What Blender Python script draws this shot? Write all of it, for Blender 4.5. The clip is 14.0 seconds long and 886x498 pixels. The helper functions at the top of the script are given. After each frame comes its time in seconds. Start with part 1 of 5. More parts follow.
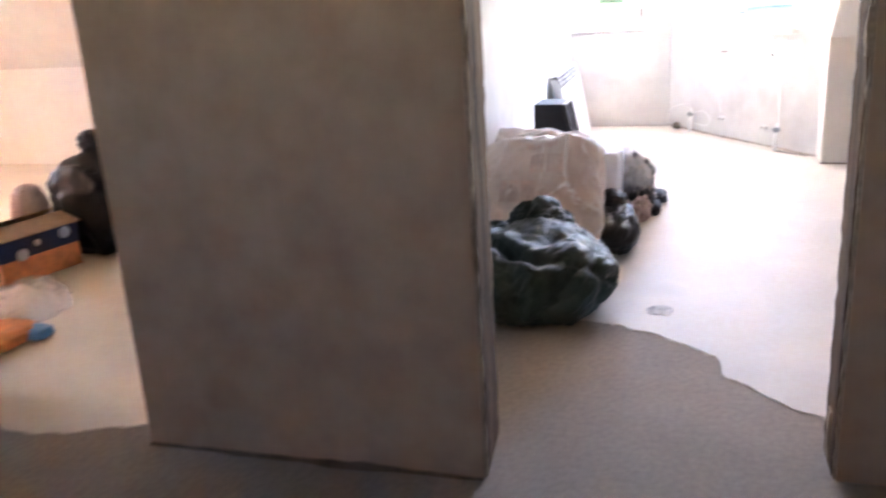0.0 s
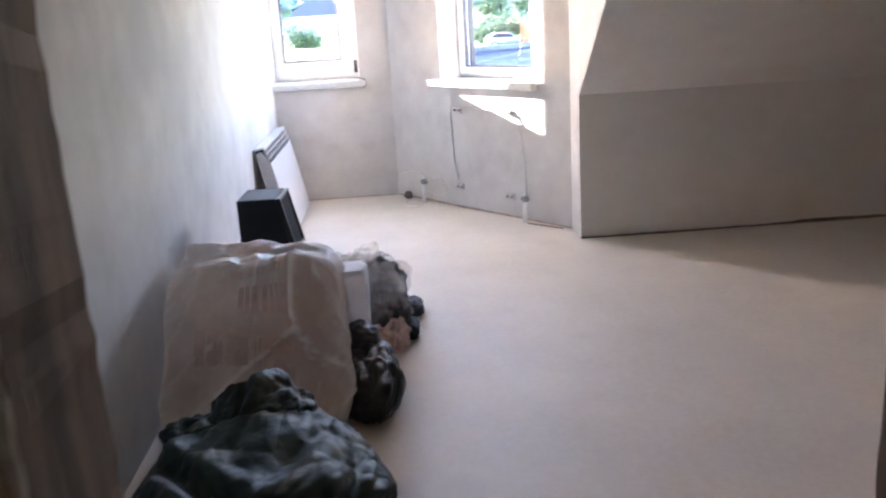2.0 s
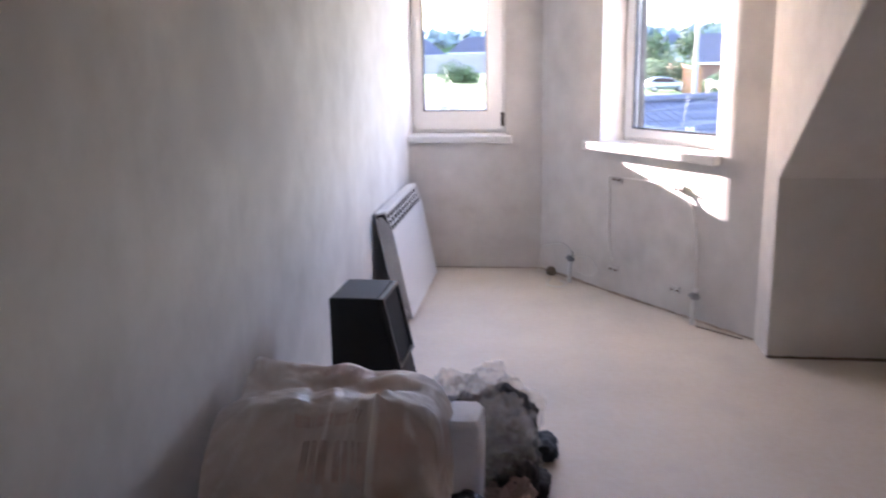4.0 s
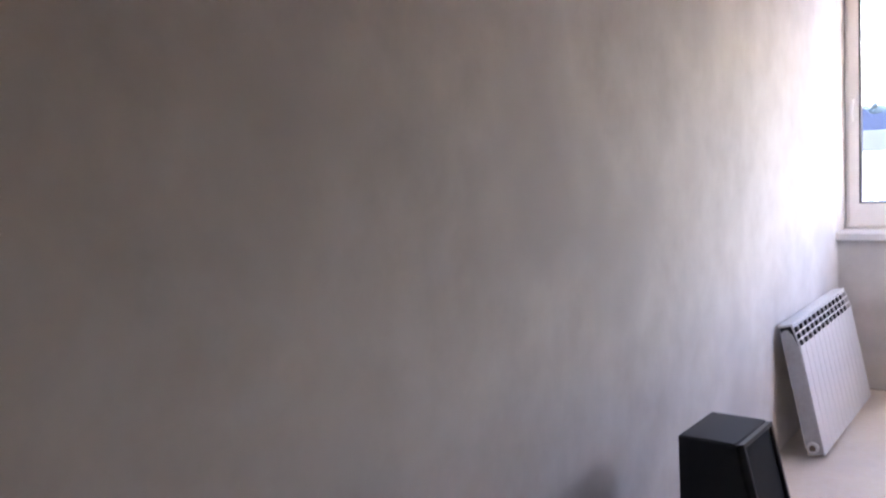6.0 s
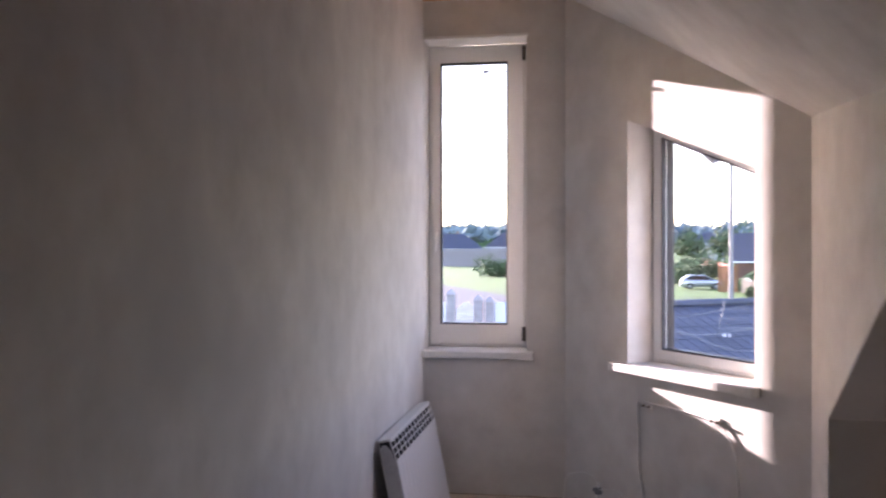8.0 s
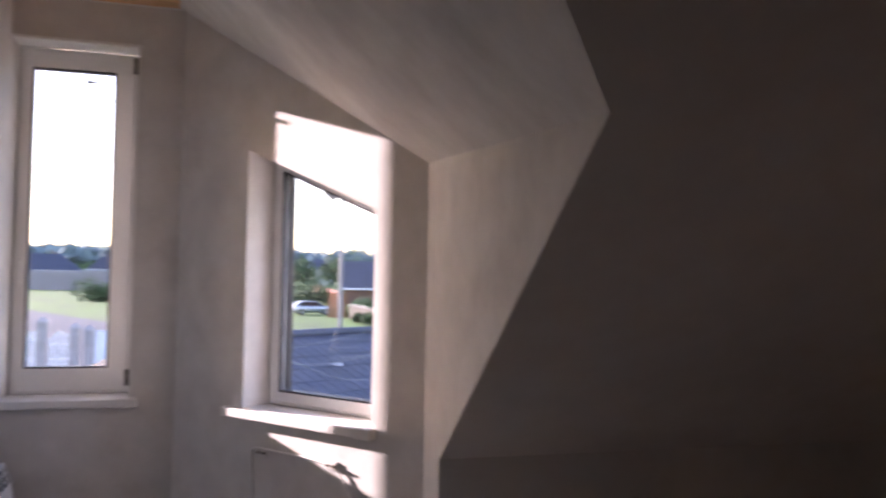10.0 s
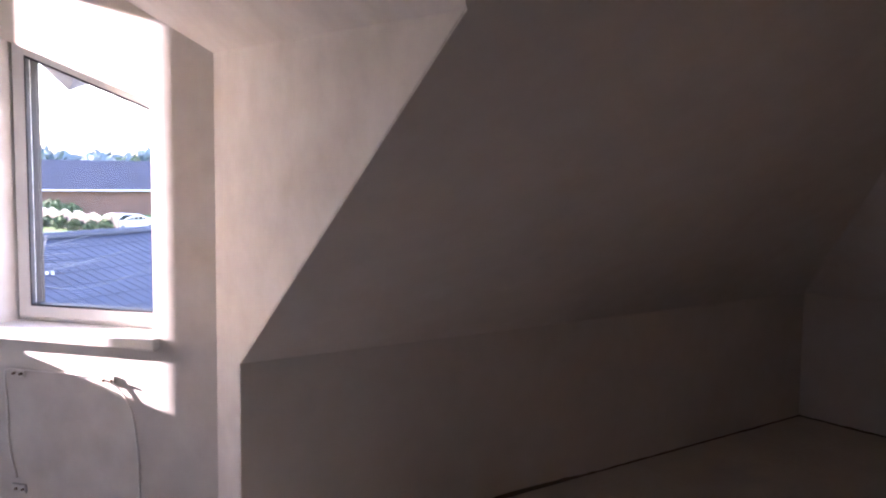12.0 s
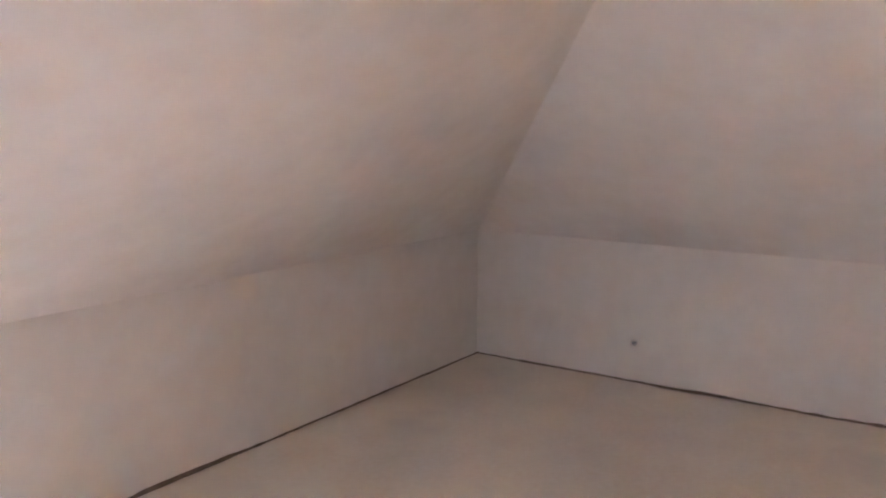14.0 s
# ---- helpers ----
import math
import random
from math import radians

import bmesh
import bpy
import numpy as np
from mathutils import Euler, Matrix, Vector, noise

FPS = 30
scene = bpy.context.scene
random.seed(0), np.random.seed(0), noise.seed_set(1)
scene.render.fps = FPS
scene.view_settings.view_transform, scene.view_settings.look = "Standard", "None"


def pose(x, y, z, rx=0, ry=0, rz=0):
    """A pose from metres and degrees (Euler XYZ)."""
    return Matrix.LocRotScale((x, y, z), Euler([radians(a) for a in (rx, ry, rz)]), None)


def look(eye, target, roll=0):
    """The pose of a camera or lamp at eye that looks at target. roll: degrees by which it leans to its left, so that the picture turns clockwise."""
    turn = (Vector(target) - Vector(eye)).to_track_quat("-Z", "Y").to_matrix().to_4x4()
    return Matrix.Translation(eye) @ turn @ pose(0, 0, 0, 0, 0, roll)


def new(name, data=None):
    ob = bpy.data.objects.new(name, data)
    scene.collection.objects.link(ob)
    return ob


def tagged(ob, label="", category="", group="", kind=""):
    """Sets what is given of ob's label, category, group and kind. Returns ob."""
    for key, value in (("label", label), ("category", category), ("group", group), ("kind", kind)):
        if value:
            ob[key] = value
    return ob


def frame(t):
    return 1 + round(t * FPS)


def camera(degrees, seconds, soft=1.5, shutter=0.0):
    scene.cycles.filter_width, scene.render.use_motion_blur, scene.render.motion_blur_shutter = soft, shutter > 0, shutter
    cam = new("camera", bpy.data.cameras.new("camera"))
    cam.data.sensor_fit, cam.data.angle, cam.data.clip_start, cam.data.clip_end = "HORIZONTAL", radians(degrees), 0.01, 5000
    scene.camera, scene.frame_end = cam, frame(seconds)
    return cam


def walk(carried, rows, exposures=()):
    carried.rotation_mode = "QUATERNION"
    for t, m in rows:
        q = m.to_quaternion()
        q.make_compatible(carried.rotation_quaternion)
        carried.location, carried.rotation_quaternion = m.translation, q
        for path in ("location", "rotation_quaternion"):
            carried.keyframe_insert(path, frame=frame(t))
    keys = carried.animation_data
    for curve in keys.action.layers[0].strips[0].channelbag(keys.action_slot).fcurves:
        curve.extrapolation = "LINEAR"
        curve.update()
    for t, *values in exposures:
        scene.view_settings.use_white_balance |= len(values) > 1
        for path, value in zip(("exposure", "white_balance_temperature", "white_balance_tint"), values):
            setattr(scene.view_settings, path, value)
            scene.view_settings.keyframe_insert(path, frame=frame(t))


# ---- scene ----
cam = camera(55.5, 14.0, soft=2.0, shutter=0.4)
# seconds, place, yaw, pitch, lean
PATH = [
    (0, 1.106, -1.578, 1.312, 16.29, -17.39, 3.44),
    (0.5, 1.008, -1.209, 1.296, 7.68, -16.83, 2.87),
    (1, 0.891, -0.885, 1.302, 0.27, -17.77, 3.19),
    (1.5, 0.892, -0.531, 1.314, -2.19, -16.44, 3.19),
    (2, 0.890, -0.206, 1.331, -3.49, -15.74, 3.29),
    (2.2, 0.891, -0.069, 1.341, -5.38, -16.45, 3.74),
    (4.5, 0.907, 0.801, 1.390, 15.60, -11.76, 1.21),
    (5, 0.931, 0.916, 1.393, 26.64, -11.12, 2.11),
    (5.5, 1.018, 1.045, 1.406, 35.52, -9.31, 2.15),
    (6, 1.082, 1.097, 1.427, 37.05, -6.23, 3.39),
    (6.5, 1.127, 1.041, 1.485, 32.36, -2.82, 2.58),
    (7, 0.976, 1.037, 1.481, 23.49, -0.53, 1.46),
    (9.3, 0.989, 1.026, 1.563, -3.18, 0.83, -1.34),
    (9.5, 1.009, 1.105, 1.570, -5.41, 1.98, -1.40),
    (10, 0.964, 1.266, 1.562, -16.33, 1.97, -1.06),
    (10.5, 0.794, 1.422, 1.578, -27.96, -0.39, 1.13),
    (11, 0.677, 1.460, 1.567, -33.03, -2.61, 0.58),
    (11.5, 0.649, 1.461, 1.559, -34.56, -4.04, -0.32),
    (12, 0.649, 1.450, 1.558, -36.06, -4.67, -0.59),
    (12.5, 0.663, 1.467, 1.550, -38.60, -5.63, -0.35),
    (13, 0.761, 1.453, 1.561, -43.61, -7.49, 0.46),
    (13.5, 0.902, 1.514, 1.552, -50.53, -8.80, 0.99),
    (14, 1.206, 1.632, 1.548, -55.76, -8.73, -0.18),
]
# seconds, stops, kelvin, tint
EXPOSURES = [(0.0, 6.9, 6350, 31), (0.5, 6.05, 6200, 31), (1.0, 5.9, 6150, 29), (2.0, 5.6, 6050, 28), (4.5, 4.75, 6250, 36), (5.0, 4.7, 6250, 37), (5.5, 4.9, 6280, 38), (6.0, 5.0, 6300, 38), (6.5, 4.6, 6350, 39), (7.0, 3.8, 6400, 39),
             (9.3, 3.5, 6500, 39), (10.0, 3.25, 6450, 40), (11.0, 3.95, 6500, 41), (12.5, 4.55, 6250, 42), (13.0, 5.05, 6250, 40), (13.5, 6.5, 6350, 39), (14.0, 7.35, 6250, 34)]
walk(cam, [(t, pose(x, y, z, 90 + p, r, w)) for t, x, y, z, w, p, r in PATH], EXPOSURES)

# ---- world and sun ----
SUN_FROM = Vector((-0.7518, 0.6594, 0.231)).normalized()
world = bpy.data.worlds.new("world")
scene.world = world
world.use_nodes = True
wn = world.node_tree
wn.nodes.clear()
sky = wn.nodes.new("ShaderNodeTexSky")
sky.sky_type = "NISHITA"
sky.sun_disc = False
sky.sun_elevation = math.asin(SUN_FROM.z)
sky.sun_rotation = math.atan2(SUN_FROM.x, SUN_FROM.y)
bg = wn.nodes.new("ShaderNodeBackground")
bg.inputs["Strength"].default_value = 0.15
wo = wn.nodes.new("ShaderNodeOutputWorld")
wn.links.new(sky.outputs[0], bg.inputs[0])
wn.links.new(bg.outputs[0], wo.inputs[0])
sun = new("sun", bpy.data.lights.new("sun", "SUN"))
sun.data.energy, sun.data.angle, sun.data.color = 2.6, radians(0.55), (1.0, 0.93, 0.82)
sun.matrix_world = look(SUN_FROM * 50, (0, 0, 0))


# ---- materials ----
def material(name, base, rough=0.6, metal=0.0, vary=0.12, scale=3.0, fine=60.0, bump=0.15, spots=None, spec=0.5, transmission=0.0, stretch=(1, 1, 1), dist=0.01):
    """A surface of one paint with broad stains, a fine grain and a little relief."""
    m = bpy.data.materials.new(name)
    m.use_nodes = True
    nt = m.node_tree
    b = nt.nodes["Principled BSDF"]
    b.inputs["Roughness"].default_value = rough
    b.inputs["Metallic"].default_value = metal
    b.inputs["Specular IOR Level"].default_value = spec
    b.inputs["Transmission Weight"].default_value = transmission
    co = nt.nodes.new("ShaderNodeTexCoord")
    mp = nt.nodes.new("ShaderNodeMapping")
    mp.inputs["Scale"].default_value = stretch
    nt.links.new(co.outputs["Object"], mp.inputs[0])
    n1 = nt.nodes.new("ShaderNodeTexNoise")
    n1.inputs["Scale"].default_value = scale
    n1.inputs["Detail"].default_value = 6
    n1.inputs["Roughness"].default_value = 0.6
    n2 = nt.nodes.new("ShaderNodeTexNoise")
    n2.inputs["Scale"].default_value = fine
    n2.inputs["Detail"].default_value = 4
    for n in (n1, n2):
        nt.links.new(mp.outputs[0], n.inputs["Vector"])
    ramp = nt.nodes.new("ShaderNodeValToRGB")
    lo = [c * (1 - vary * 1.6) for c in base]
    hi = [min(1, c * (1 + vary * 0.6)) for c in base]
    ramp.color_ramp.elements[0].position, ramp.color_ramp.elements[0].color = 0.3, (*lo, 1)
    ramp.color_ramp.elements[1].position, ramp.color_ramp.elements[1].color = 0.65, (*hi, 1)
    nt.links.new(n1.outputs["Fac"], ramp.inputs[0])
    mix = nt.nodes.new("ShaderNodeMix")
    mix.data_type, mix.blend_type = "RGBA", "OVERLAY"
    mix.inputs["Factor"].default_value = 0.25
    nt.links.new(ramp.outputs[0], mix.inputs["A"])
    nt.links.new(n2.outputs["Fac"], mix.inputs["B"])
    out = mix.outputs["Result"]
    if spots:
        colour, size, amount = spots
        n3 = nt.nodes.new("ShaderNodeTexNoise")
        n3.inputs["Scale"].default_value = size
        n3.inputs["Detail"].default_value = 3
        nt.links.new(mp.outputs[0], n3.inputs["Vector"])
        r3 = nt.nodes.new("ShaderNodeValToRGB")
        r3.color_ramp.elements[0].position = amount
        r3.color_ramp.elements[1].position = amount + 0.12
        nt.links.new(n3.outputs["Fac"], r3.inputs[0])
        mx = nt.nodes.new("ShaderNodeMix")
        mx.data_type = "RGBA"
        nt.links.new(r3.outputs[0], mx.inputs["Factor"])
        nt.links.new(out, mx.inputs["A"])
        mx.inputs["B"].default_value = (*colour, 1)
        out = mx.outputs["Result"]
    nt.links.new(out, b.inputs["Base Color"])
    if bump:
        bp = nt.nodes.new("ShaderNodeBump")
        bp.inputs["Strength"].default_value = bump
        bp.inputs["Distance"].default_value = dist
        nt.links.new(n2.outputs["Fac"], bp.inputs["Height"])
        nt.links.new(bp.outputs[0], b.inputs["Normal"])
    return m


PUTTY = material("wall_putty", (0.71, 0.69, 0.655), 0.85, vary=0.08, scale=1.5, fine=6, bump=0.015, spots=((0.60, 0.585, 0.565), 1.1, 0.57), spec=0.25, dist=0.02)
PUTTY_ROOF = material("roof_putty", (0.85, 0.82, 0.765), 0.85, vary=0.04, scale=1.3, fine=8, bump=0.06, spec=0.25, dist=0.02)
HALL = material("hall_plaster", (0.55, 0.375, 0.255), 0.9, vary=0.05, scale=1.0, fine=9, bump=0.04, spec=0.2)
SCREED = material("old_screed", (0.54, 0.47, 0.40), 0.85, vary=0.10, scale=1.8, fine=45, bump=0.05, spec=0.25)
LEVEL = material("levelled_screed", (0.86, 0.785, 0.68), 0.55, vary=0.07, scale=1.2, fine=35, bump=0.06, spots=((0.78, 0.715, 0.63), 1.6, 0.60), spec=0.5)
PVC = material("white_pvc", (0.88, 0.88, 0.86), 0.35, vary=0.02, bump=0.0)
SILLM = material("sill_pvc", (0.80, 0.79, 0.76), 0.4, vary=0.04, bump=0.02)
BOARD = material("raw_board", (0.86, 0.54, 0.27), 0.75, vary=0.22, scale=4, fine=40, bump=0.3, stretch=(1, 6, 6))
DARKWOOD = material("raw_jamb", (0.20, 0.120, 0.075), 0.85, vary=0.35, scale=5, fine=60, bump=0.5, spots=((0.07, 0.042, 0.027), 4, 0.56), stretch=(1, 3, 0.35))
GAP_PALE = material("pale_gap", (0.55, 0.45, 0.36), 0.95, vary=0.35, scale=8, bump=0.2)
GAP = material("dark_gap_and_shade", (0.24, 0.185, 0.14), 0.95, vary=0.3, scale=8, bump=0.2)
BLACK = material("black_vinyl", (0.006, 0.007, 0.010), 0.6, vary=0.2, bump=0.05)
METAL = material("grey_metal", (0.30, 0.31, 0.32), 0.35, metal=0.8, vary=0.1, bump=0.05)


# ---- helpers of this scene ----
def solid(bm, name, mat, parent=None, label="", smooth=False):
    me = bpy.data.meshes.new(name)
    bmesh.ops.recalc_face_normals(bm, faces=bm.faces)
    bm.to_mesh(me)
    bm.free()
    for m in (mat if isinstance(mat, (list, tuple)) else (mat,)):
        me.materials.append(m)
    if smooth:
        me.polygons.foreach_set("use_smooth", [True] * len(me.polygons))
    ob = new(name, me)
    if parent is not None:
        ob.parent = parent
    if label:
        tagged(ob, label)
    return ob


def part(name, bm, mat, parent, label="", smooth=False):
    return solid(bm, name, mat, parent, label, smooth)


def box(bm, x0, x1, y0, y1, z0, z1, bevel=0.0, m=None):
    r = bmesh.ops.create_cube(bm, size=1)
    vs = r["verts"]
    for v in vs:
        v.co = Vector((x0 + (v.co.x + 0.5) * (x1 - x0), y0 + (v.co.y + 0.5) * (y1 - y0), z0 + (v.co.z + 0.5) * (z1 - z0)))
    if bevel:
        es = list({e for v in vs for e in v.link_edges})
        out = bmesh.ops.bevel(bm, geom=es, offset=bevel, segments=2, affect="EDGES", profile=0.6)
        vs = list({v for f in out["faces"] for v in f.verts} | {v for v in vs if v.is_valid})
    if m is not None:
        bmesh.ops.transform(bm, matrix=m, verts=vs)
    return vs


def prism(bm, points, offset):
    """A plate: the polygon, and its copy moved by offset."""
    a = [bm.verts.new(p) for p in points]
    b = [bm.verts.new(Vector(p) + Vector(offset)) for p in points]
    bm.faces.new(a)
    bm.faces.new(b[::-1])
    n = len(a)
    for i in range(n):
        bm.faces.new((a[i], b[i], b[(i + 1) % n], a[(i + 1) % n]))
    return a + b


def plate(name, points, offset, mat, label="", category="wall"):
    bm = bmesh.new()
    prism(bm, points, offset)
    return tagged(solid(bm, name, mat), label, category, kind="structure")


def block(name, x0, x1, y0, y1, z0, z1, mat, label="", category="wall"):
    bm = bmesh.new()
    box(bm, x0, x1, y0, y1, z0, z1)
    return tagged(solid(bm, name, mat), label, category, kind="structure")


def wall_with_hole(name, frame_m, length, height, hole, thick, mat, label):
    """A wall along its own x from 0 to length; the hole is a quad of (x, z) points, anticlockwise from the lower left; it is thick to its own +y."""
    bm = bmesh.new()
    o = [(0, 0), (length, 0), (length, height[1]), (0, height[0])]
    for y in (0, thick):
        ov = [bm.verts.new((p[0], y, p[1])) for p in o]
        hv = [bm.verts.new((p[0], y, p[1])) for p in hole]
        for i in range(4):
            j = (i + 1) % 4
            bm.faces.new((ov[i], ov[j], hv[j], hv[i]))
        if y == 0:
            o0, h0 = ov, hv
    for i in range(4):
        j = (i + 1) % 4
        bm.faces.new((o0[i], o0[j], ov[j], ov[i]))
        bm.faces.new((h0[i], h0[j], hv[j], hv[i]))
    bmesh.ops.transform(bm, matrix=frame_m, verts=bm.verts)
    return tagged(solid(bm, name, mat), label, "wall", kind="structure")


def tube(bm, pts, r, seg=8):
    """A round tube along points."""
    rings = []
    pts = [Vector(p) for p in pts]
    for i, p in enumerate(pts):
        t = (pts[min(i + 1, len(pts) - 1)] - pts[max(i - 1, 0)]).normalized()
        a = t.orthogonal().normalized()
        if rings:
            a = (last - t * last.dot(t)).normalized()
        last = a
        b = t.cross(a)
        rings.append([bm.verts.new(p + (a * math.cos(k * math.tau / seg) + b * math.sin(k * math.tau / seg)) * r) for k in range(seg)])
    for q, w in zip(rings, rings[1:]):
        for k in range(seg):
            bm.faces.new((q[k], q[(k + 1) % seg], w[(k + 1) % seg], w[k]))
    bm.faces.new(rings[0][::-1])
    bm.faces.new(rings[-1])
    return bm


# ---- the room: main measures ----
Y1 = 6.132            # north wall with the narrow window
XW = 0.865            # where the slanting bay wall begins
XK, YK, YC = 1.915, 4.518, 4.757   # corner of the low wall, and where the bay wall ends
XR = 5.858            # low wall on the east
KZ = 0.838            # height of the low walls
TOP = 3.03            # flat ceiling
SL, SE = 0.798, 0.772  # rise of the north and east roof slopes
D0, D1 = 0.385, 0.655   # wall with the doorways
DL, DR = 0.568, 1.485 # doorway into the room
SPLAY = 0.09             # the pier's reveal narrows towards the room
D2, D3 = 0.555, 0.74   # the wall past the doorway stands a little further in
run = (TOP - KZ) / SL


def dormer_z(x, y):
    return 2.056 - 0.851 * (x - XK) + 0.051 * (y - YC)


# floors
block("floor", -6.2, XR + 0.3, -4.2, 6.6, -0.25, 0.0, SCREED, "old grey-brown cement screed floor", "floor")


def levelling(name, outline, label):
    bm = bmesh.new()
    pts = []
    for i, p in enumerate(outline):
        q = outline[(i + 1) % len(outline)]
        steps = 14 if p[2] else 1
        for k in range(steps):
            f = k / steps
            x, y = p[0] + (q[0] - p[0]) * f, p[1] + (q[1] - p[1]) * f
            if p[2] and k:
                w = noise.noise(Vector((x * 9, y * 9, 3.1))) * 0.035 + noise.noise(Vector((x * 30, y * 30, 1.7))) * 0.012
                y += w
                x += w * 0.4
            pts.append((x, y, 0.0005))
    prism(bm, pts, (0, 0, 0.0030))
    return tagged(solid(bm, name, LEVEL), label, "floor", kind="structure")


levelling("floor_levelling", [(0.0, 1.62, 1), (0.57, 1.58, 1), (0.81, 1.53, 1), (1.0, 1.45, 1), (1.19, 1.30, 1), (1.23, 1.12, 1), (1.51, 0.87, 1), (1.9, 0.77, 1), (2.8, 0.72, 1), (XR, 0.66, 0),
           (XR, YK, 0), (XK, YK, 0), (XK, YC, 0), (XW, Y1, 0), (0.0, Y1, 0)], "pale cream self-levelling screed with a ragged poured edge")
levelling("floor_levelling_2", [(-5.9, 0.60, 1), (-1.4, 0.60, 1), (-1.2, 0.44, 1), (-0.93, 0.36, 1), (-0.60, 0.48, 1), (-0.1, 0.60, 0), (-0.1, YK, 0), (-5.9, YK, 0)], "pale cream self-levelling screed in the next room")

# walls
# unseen stretch past the north wall is added to cut the sun patch
block("wall_west", -0.10, 0.0, D1, Y1 + 0.369, 0, TOP, PUTTY, "long partition wall in uneven grey-white putty")
M1 = pose(0, Y1, 0)
wall_with_hole("wall_north", M1, XW + 0.2, (TOP, TOP), [(0.001, 0.885), (0.635, 0.885), (0.635, 2.797), (0.001, 2.797)], 0.25, PUTTY, "narrow puttied end wall with a tall window")
W2A, W2B = Vector((XW, Y1, 0)), Vector((XK, YC, 0))
w2d = (W2B - W2A).normalized()
W2L = (W2B - W2A).length
M2 = Matrix.Translation(W2A) @ Matrix.Rotation(math.atan2(w2d.y, w2d.x), 4, "Z")
wall_with_hole("wall_bay", M2, W2L + 0.12, (TOP, 2.065), [(0.565, 0.885), (1.43, 0.885), (1.43, 1.868), (0.565, 2.198)], 0.25, PUTTY, "slanting puttied bay wall with a trapezoid window")
bend_y = YK - (dormer_z(XK, 3.092) - KZ) / SL
bend_z = dormer_z(XK, bend_y)
plate("wall_cheek", [(XK, YK + 0.004, 0), (XK, YC, 0), (XK, YC, dormer_z(XK, YC)), (XK, bend_y, bend_z + 0.006), (XK, YK + 0.004, KZ + 0.006)], (0.08, 0, 0), PUTTY, "smooth triangular cheek wall of the dormer")
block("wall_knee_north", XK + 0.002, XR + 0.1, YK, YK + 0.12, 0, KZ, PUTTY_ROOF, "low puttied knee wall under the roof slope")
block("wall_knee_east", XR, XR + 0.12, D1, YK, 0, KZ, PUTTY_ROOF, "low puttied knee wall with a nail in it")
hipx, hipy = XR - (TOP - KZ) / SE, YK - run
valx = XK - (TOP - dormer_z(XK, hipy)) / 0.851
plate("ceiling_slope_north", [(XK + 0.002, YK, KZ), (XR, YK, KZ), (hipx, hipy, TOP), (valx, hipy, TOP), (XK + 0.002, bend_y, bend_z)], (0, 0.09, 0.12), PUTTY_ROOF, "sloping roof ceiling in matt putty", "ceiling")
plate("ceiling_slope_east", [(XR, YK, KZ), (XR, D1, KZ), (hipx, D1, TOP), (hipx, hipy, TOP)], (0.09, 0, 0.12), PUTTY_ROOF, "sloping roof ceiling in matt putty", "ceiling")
plate("ceiling_dormer", [(XK, bend_y, bend_z), (XK, YC, dormer_z(XK, YC)), (XW, Y1, dormer_z(XW, Y1)), (XW, Y1, TOP), (valx, hipy, TOP)][:3] + [(XW - (TOP - dormer_z(XW, Y1)) / 0.851, Y1, TOP), (valx, hipy, TOP)], (0.08, 0, 0.1), PUTTY, "sloping dormer ceiling in smooth putty", "ceiling")
VX = XW - (TOP - dormer_z(XW, Y1)) / 0.851
bm = bmesh.new()
prism(bm, [(0, hipy, TOP), (valx, hipy, TOP), (VX, Y1, TOP), (0, Y1, TOP)], (0, 0, 0.03))
tagged(solid(bm, "ceiling_board", BOARD), "bare orange wooden boards over the window bay", "ceiling", kind="structure")
bm = bmesh.new()
for side in (0, 1):
    a_, b_ = (Vector((VX, Y1, TOP)), Vector((valx, hipy, TOP))) if side == 0 else (Vector((0.0, Y1, TOP)), Vector((VX, Y1, TOP)))
    o_ = Vector((-1, 0, 0)) if side == 0 else Vector((0, -1, 0))
    n_ = int((b_ - a_).length / 0.02)
    row = []
    for i in range(n_ + 1):
        p = a_.lerp(b_, i / n_)
        w_ = (0.004 + 0.030 * max(0, noise.noise(p * 7)) + 0.012 * max(0, noise.noise(p * 31))) * (1.0 if side == 0 else 0.5)
        row.append([bm.verts.new(p + v) for v in (Vector((0, 0, -0.001)), o_ * w_ + Vector((0, 0, -0.001)), o_ * (w_ * 0.7) + Vector((0, 0, -0.006)), Vector((0, 0, -0.010)))])
    for q, r in zip(row, row[1:]):
        for i in range(4):
            bm.faces.new((q[i], r[i], r[(i + 1) % 4], q[(i + 1) % 4]))
tagged(solid(bm, "trim_plaster_edge", SILLM), "ragged white plaster edge along the bare boards", "trim", kind="structure")
block("ceiling", 0, hipx, D1, hipy, TOP, TOP + 0.1, PUTTY, "flat puttied ceiling", "ceiling")
# wall with the two doorways
plate("wall_south_pier", [(-0.50, D0, 0), (DL, D0, 0), (DL - SPLAY * (D1 - D0), D1, 0), (-0.50, D1, 0)], (0, 0, TOP), HALL, "rough plastered pier between two raw doorways")
block("wall_south_east", DR, XR + 0.3, D2, D3, 0, TOP, HALL, "rough plastered wall beside a raw doorway")
block("wall_south_west", -6.2, -1.40, D0, D1, 0, TOP, HALL, "rough plastered wall beside a raw doorway")
block("wall_south_lintel", DL - 0.02, DR, D0 + 0.003, D3, 2.08, TOP, HALL, "plastered lintel over the doorway")
block("wall_south_lintel_2", -1.40, -0.50, D0, D1, 2.08, TOP, HALL, "plastered lintel over the doorway")
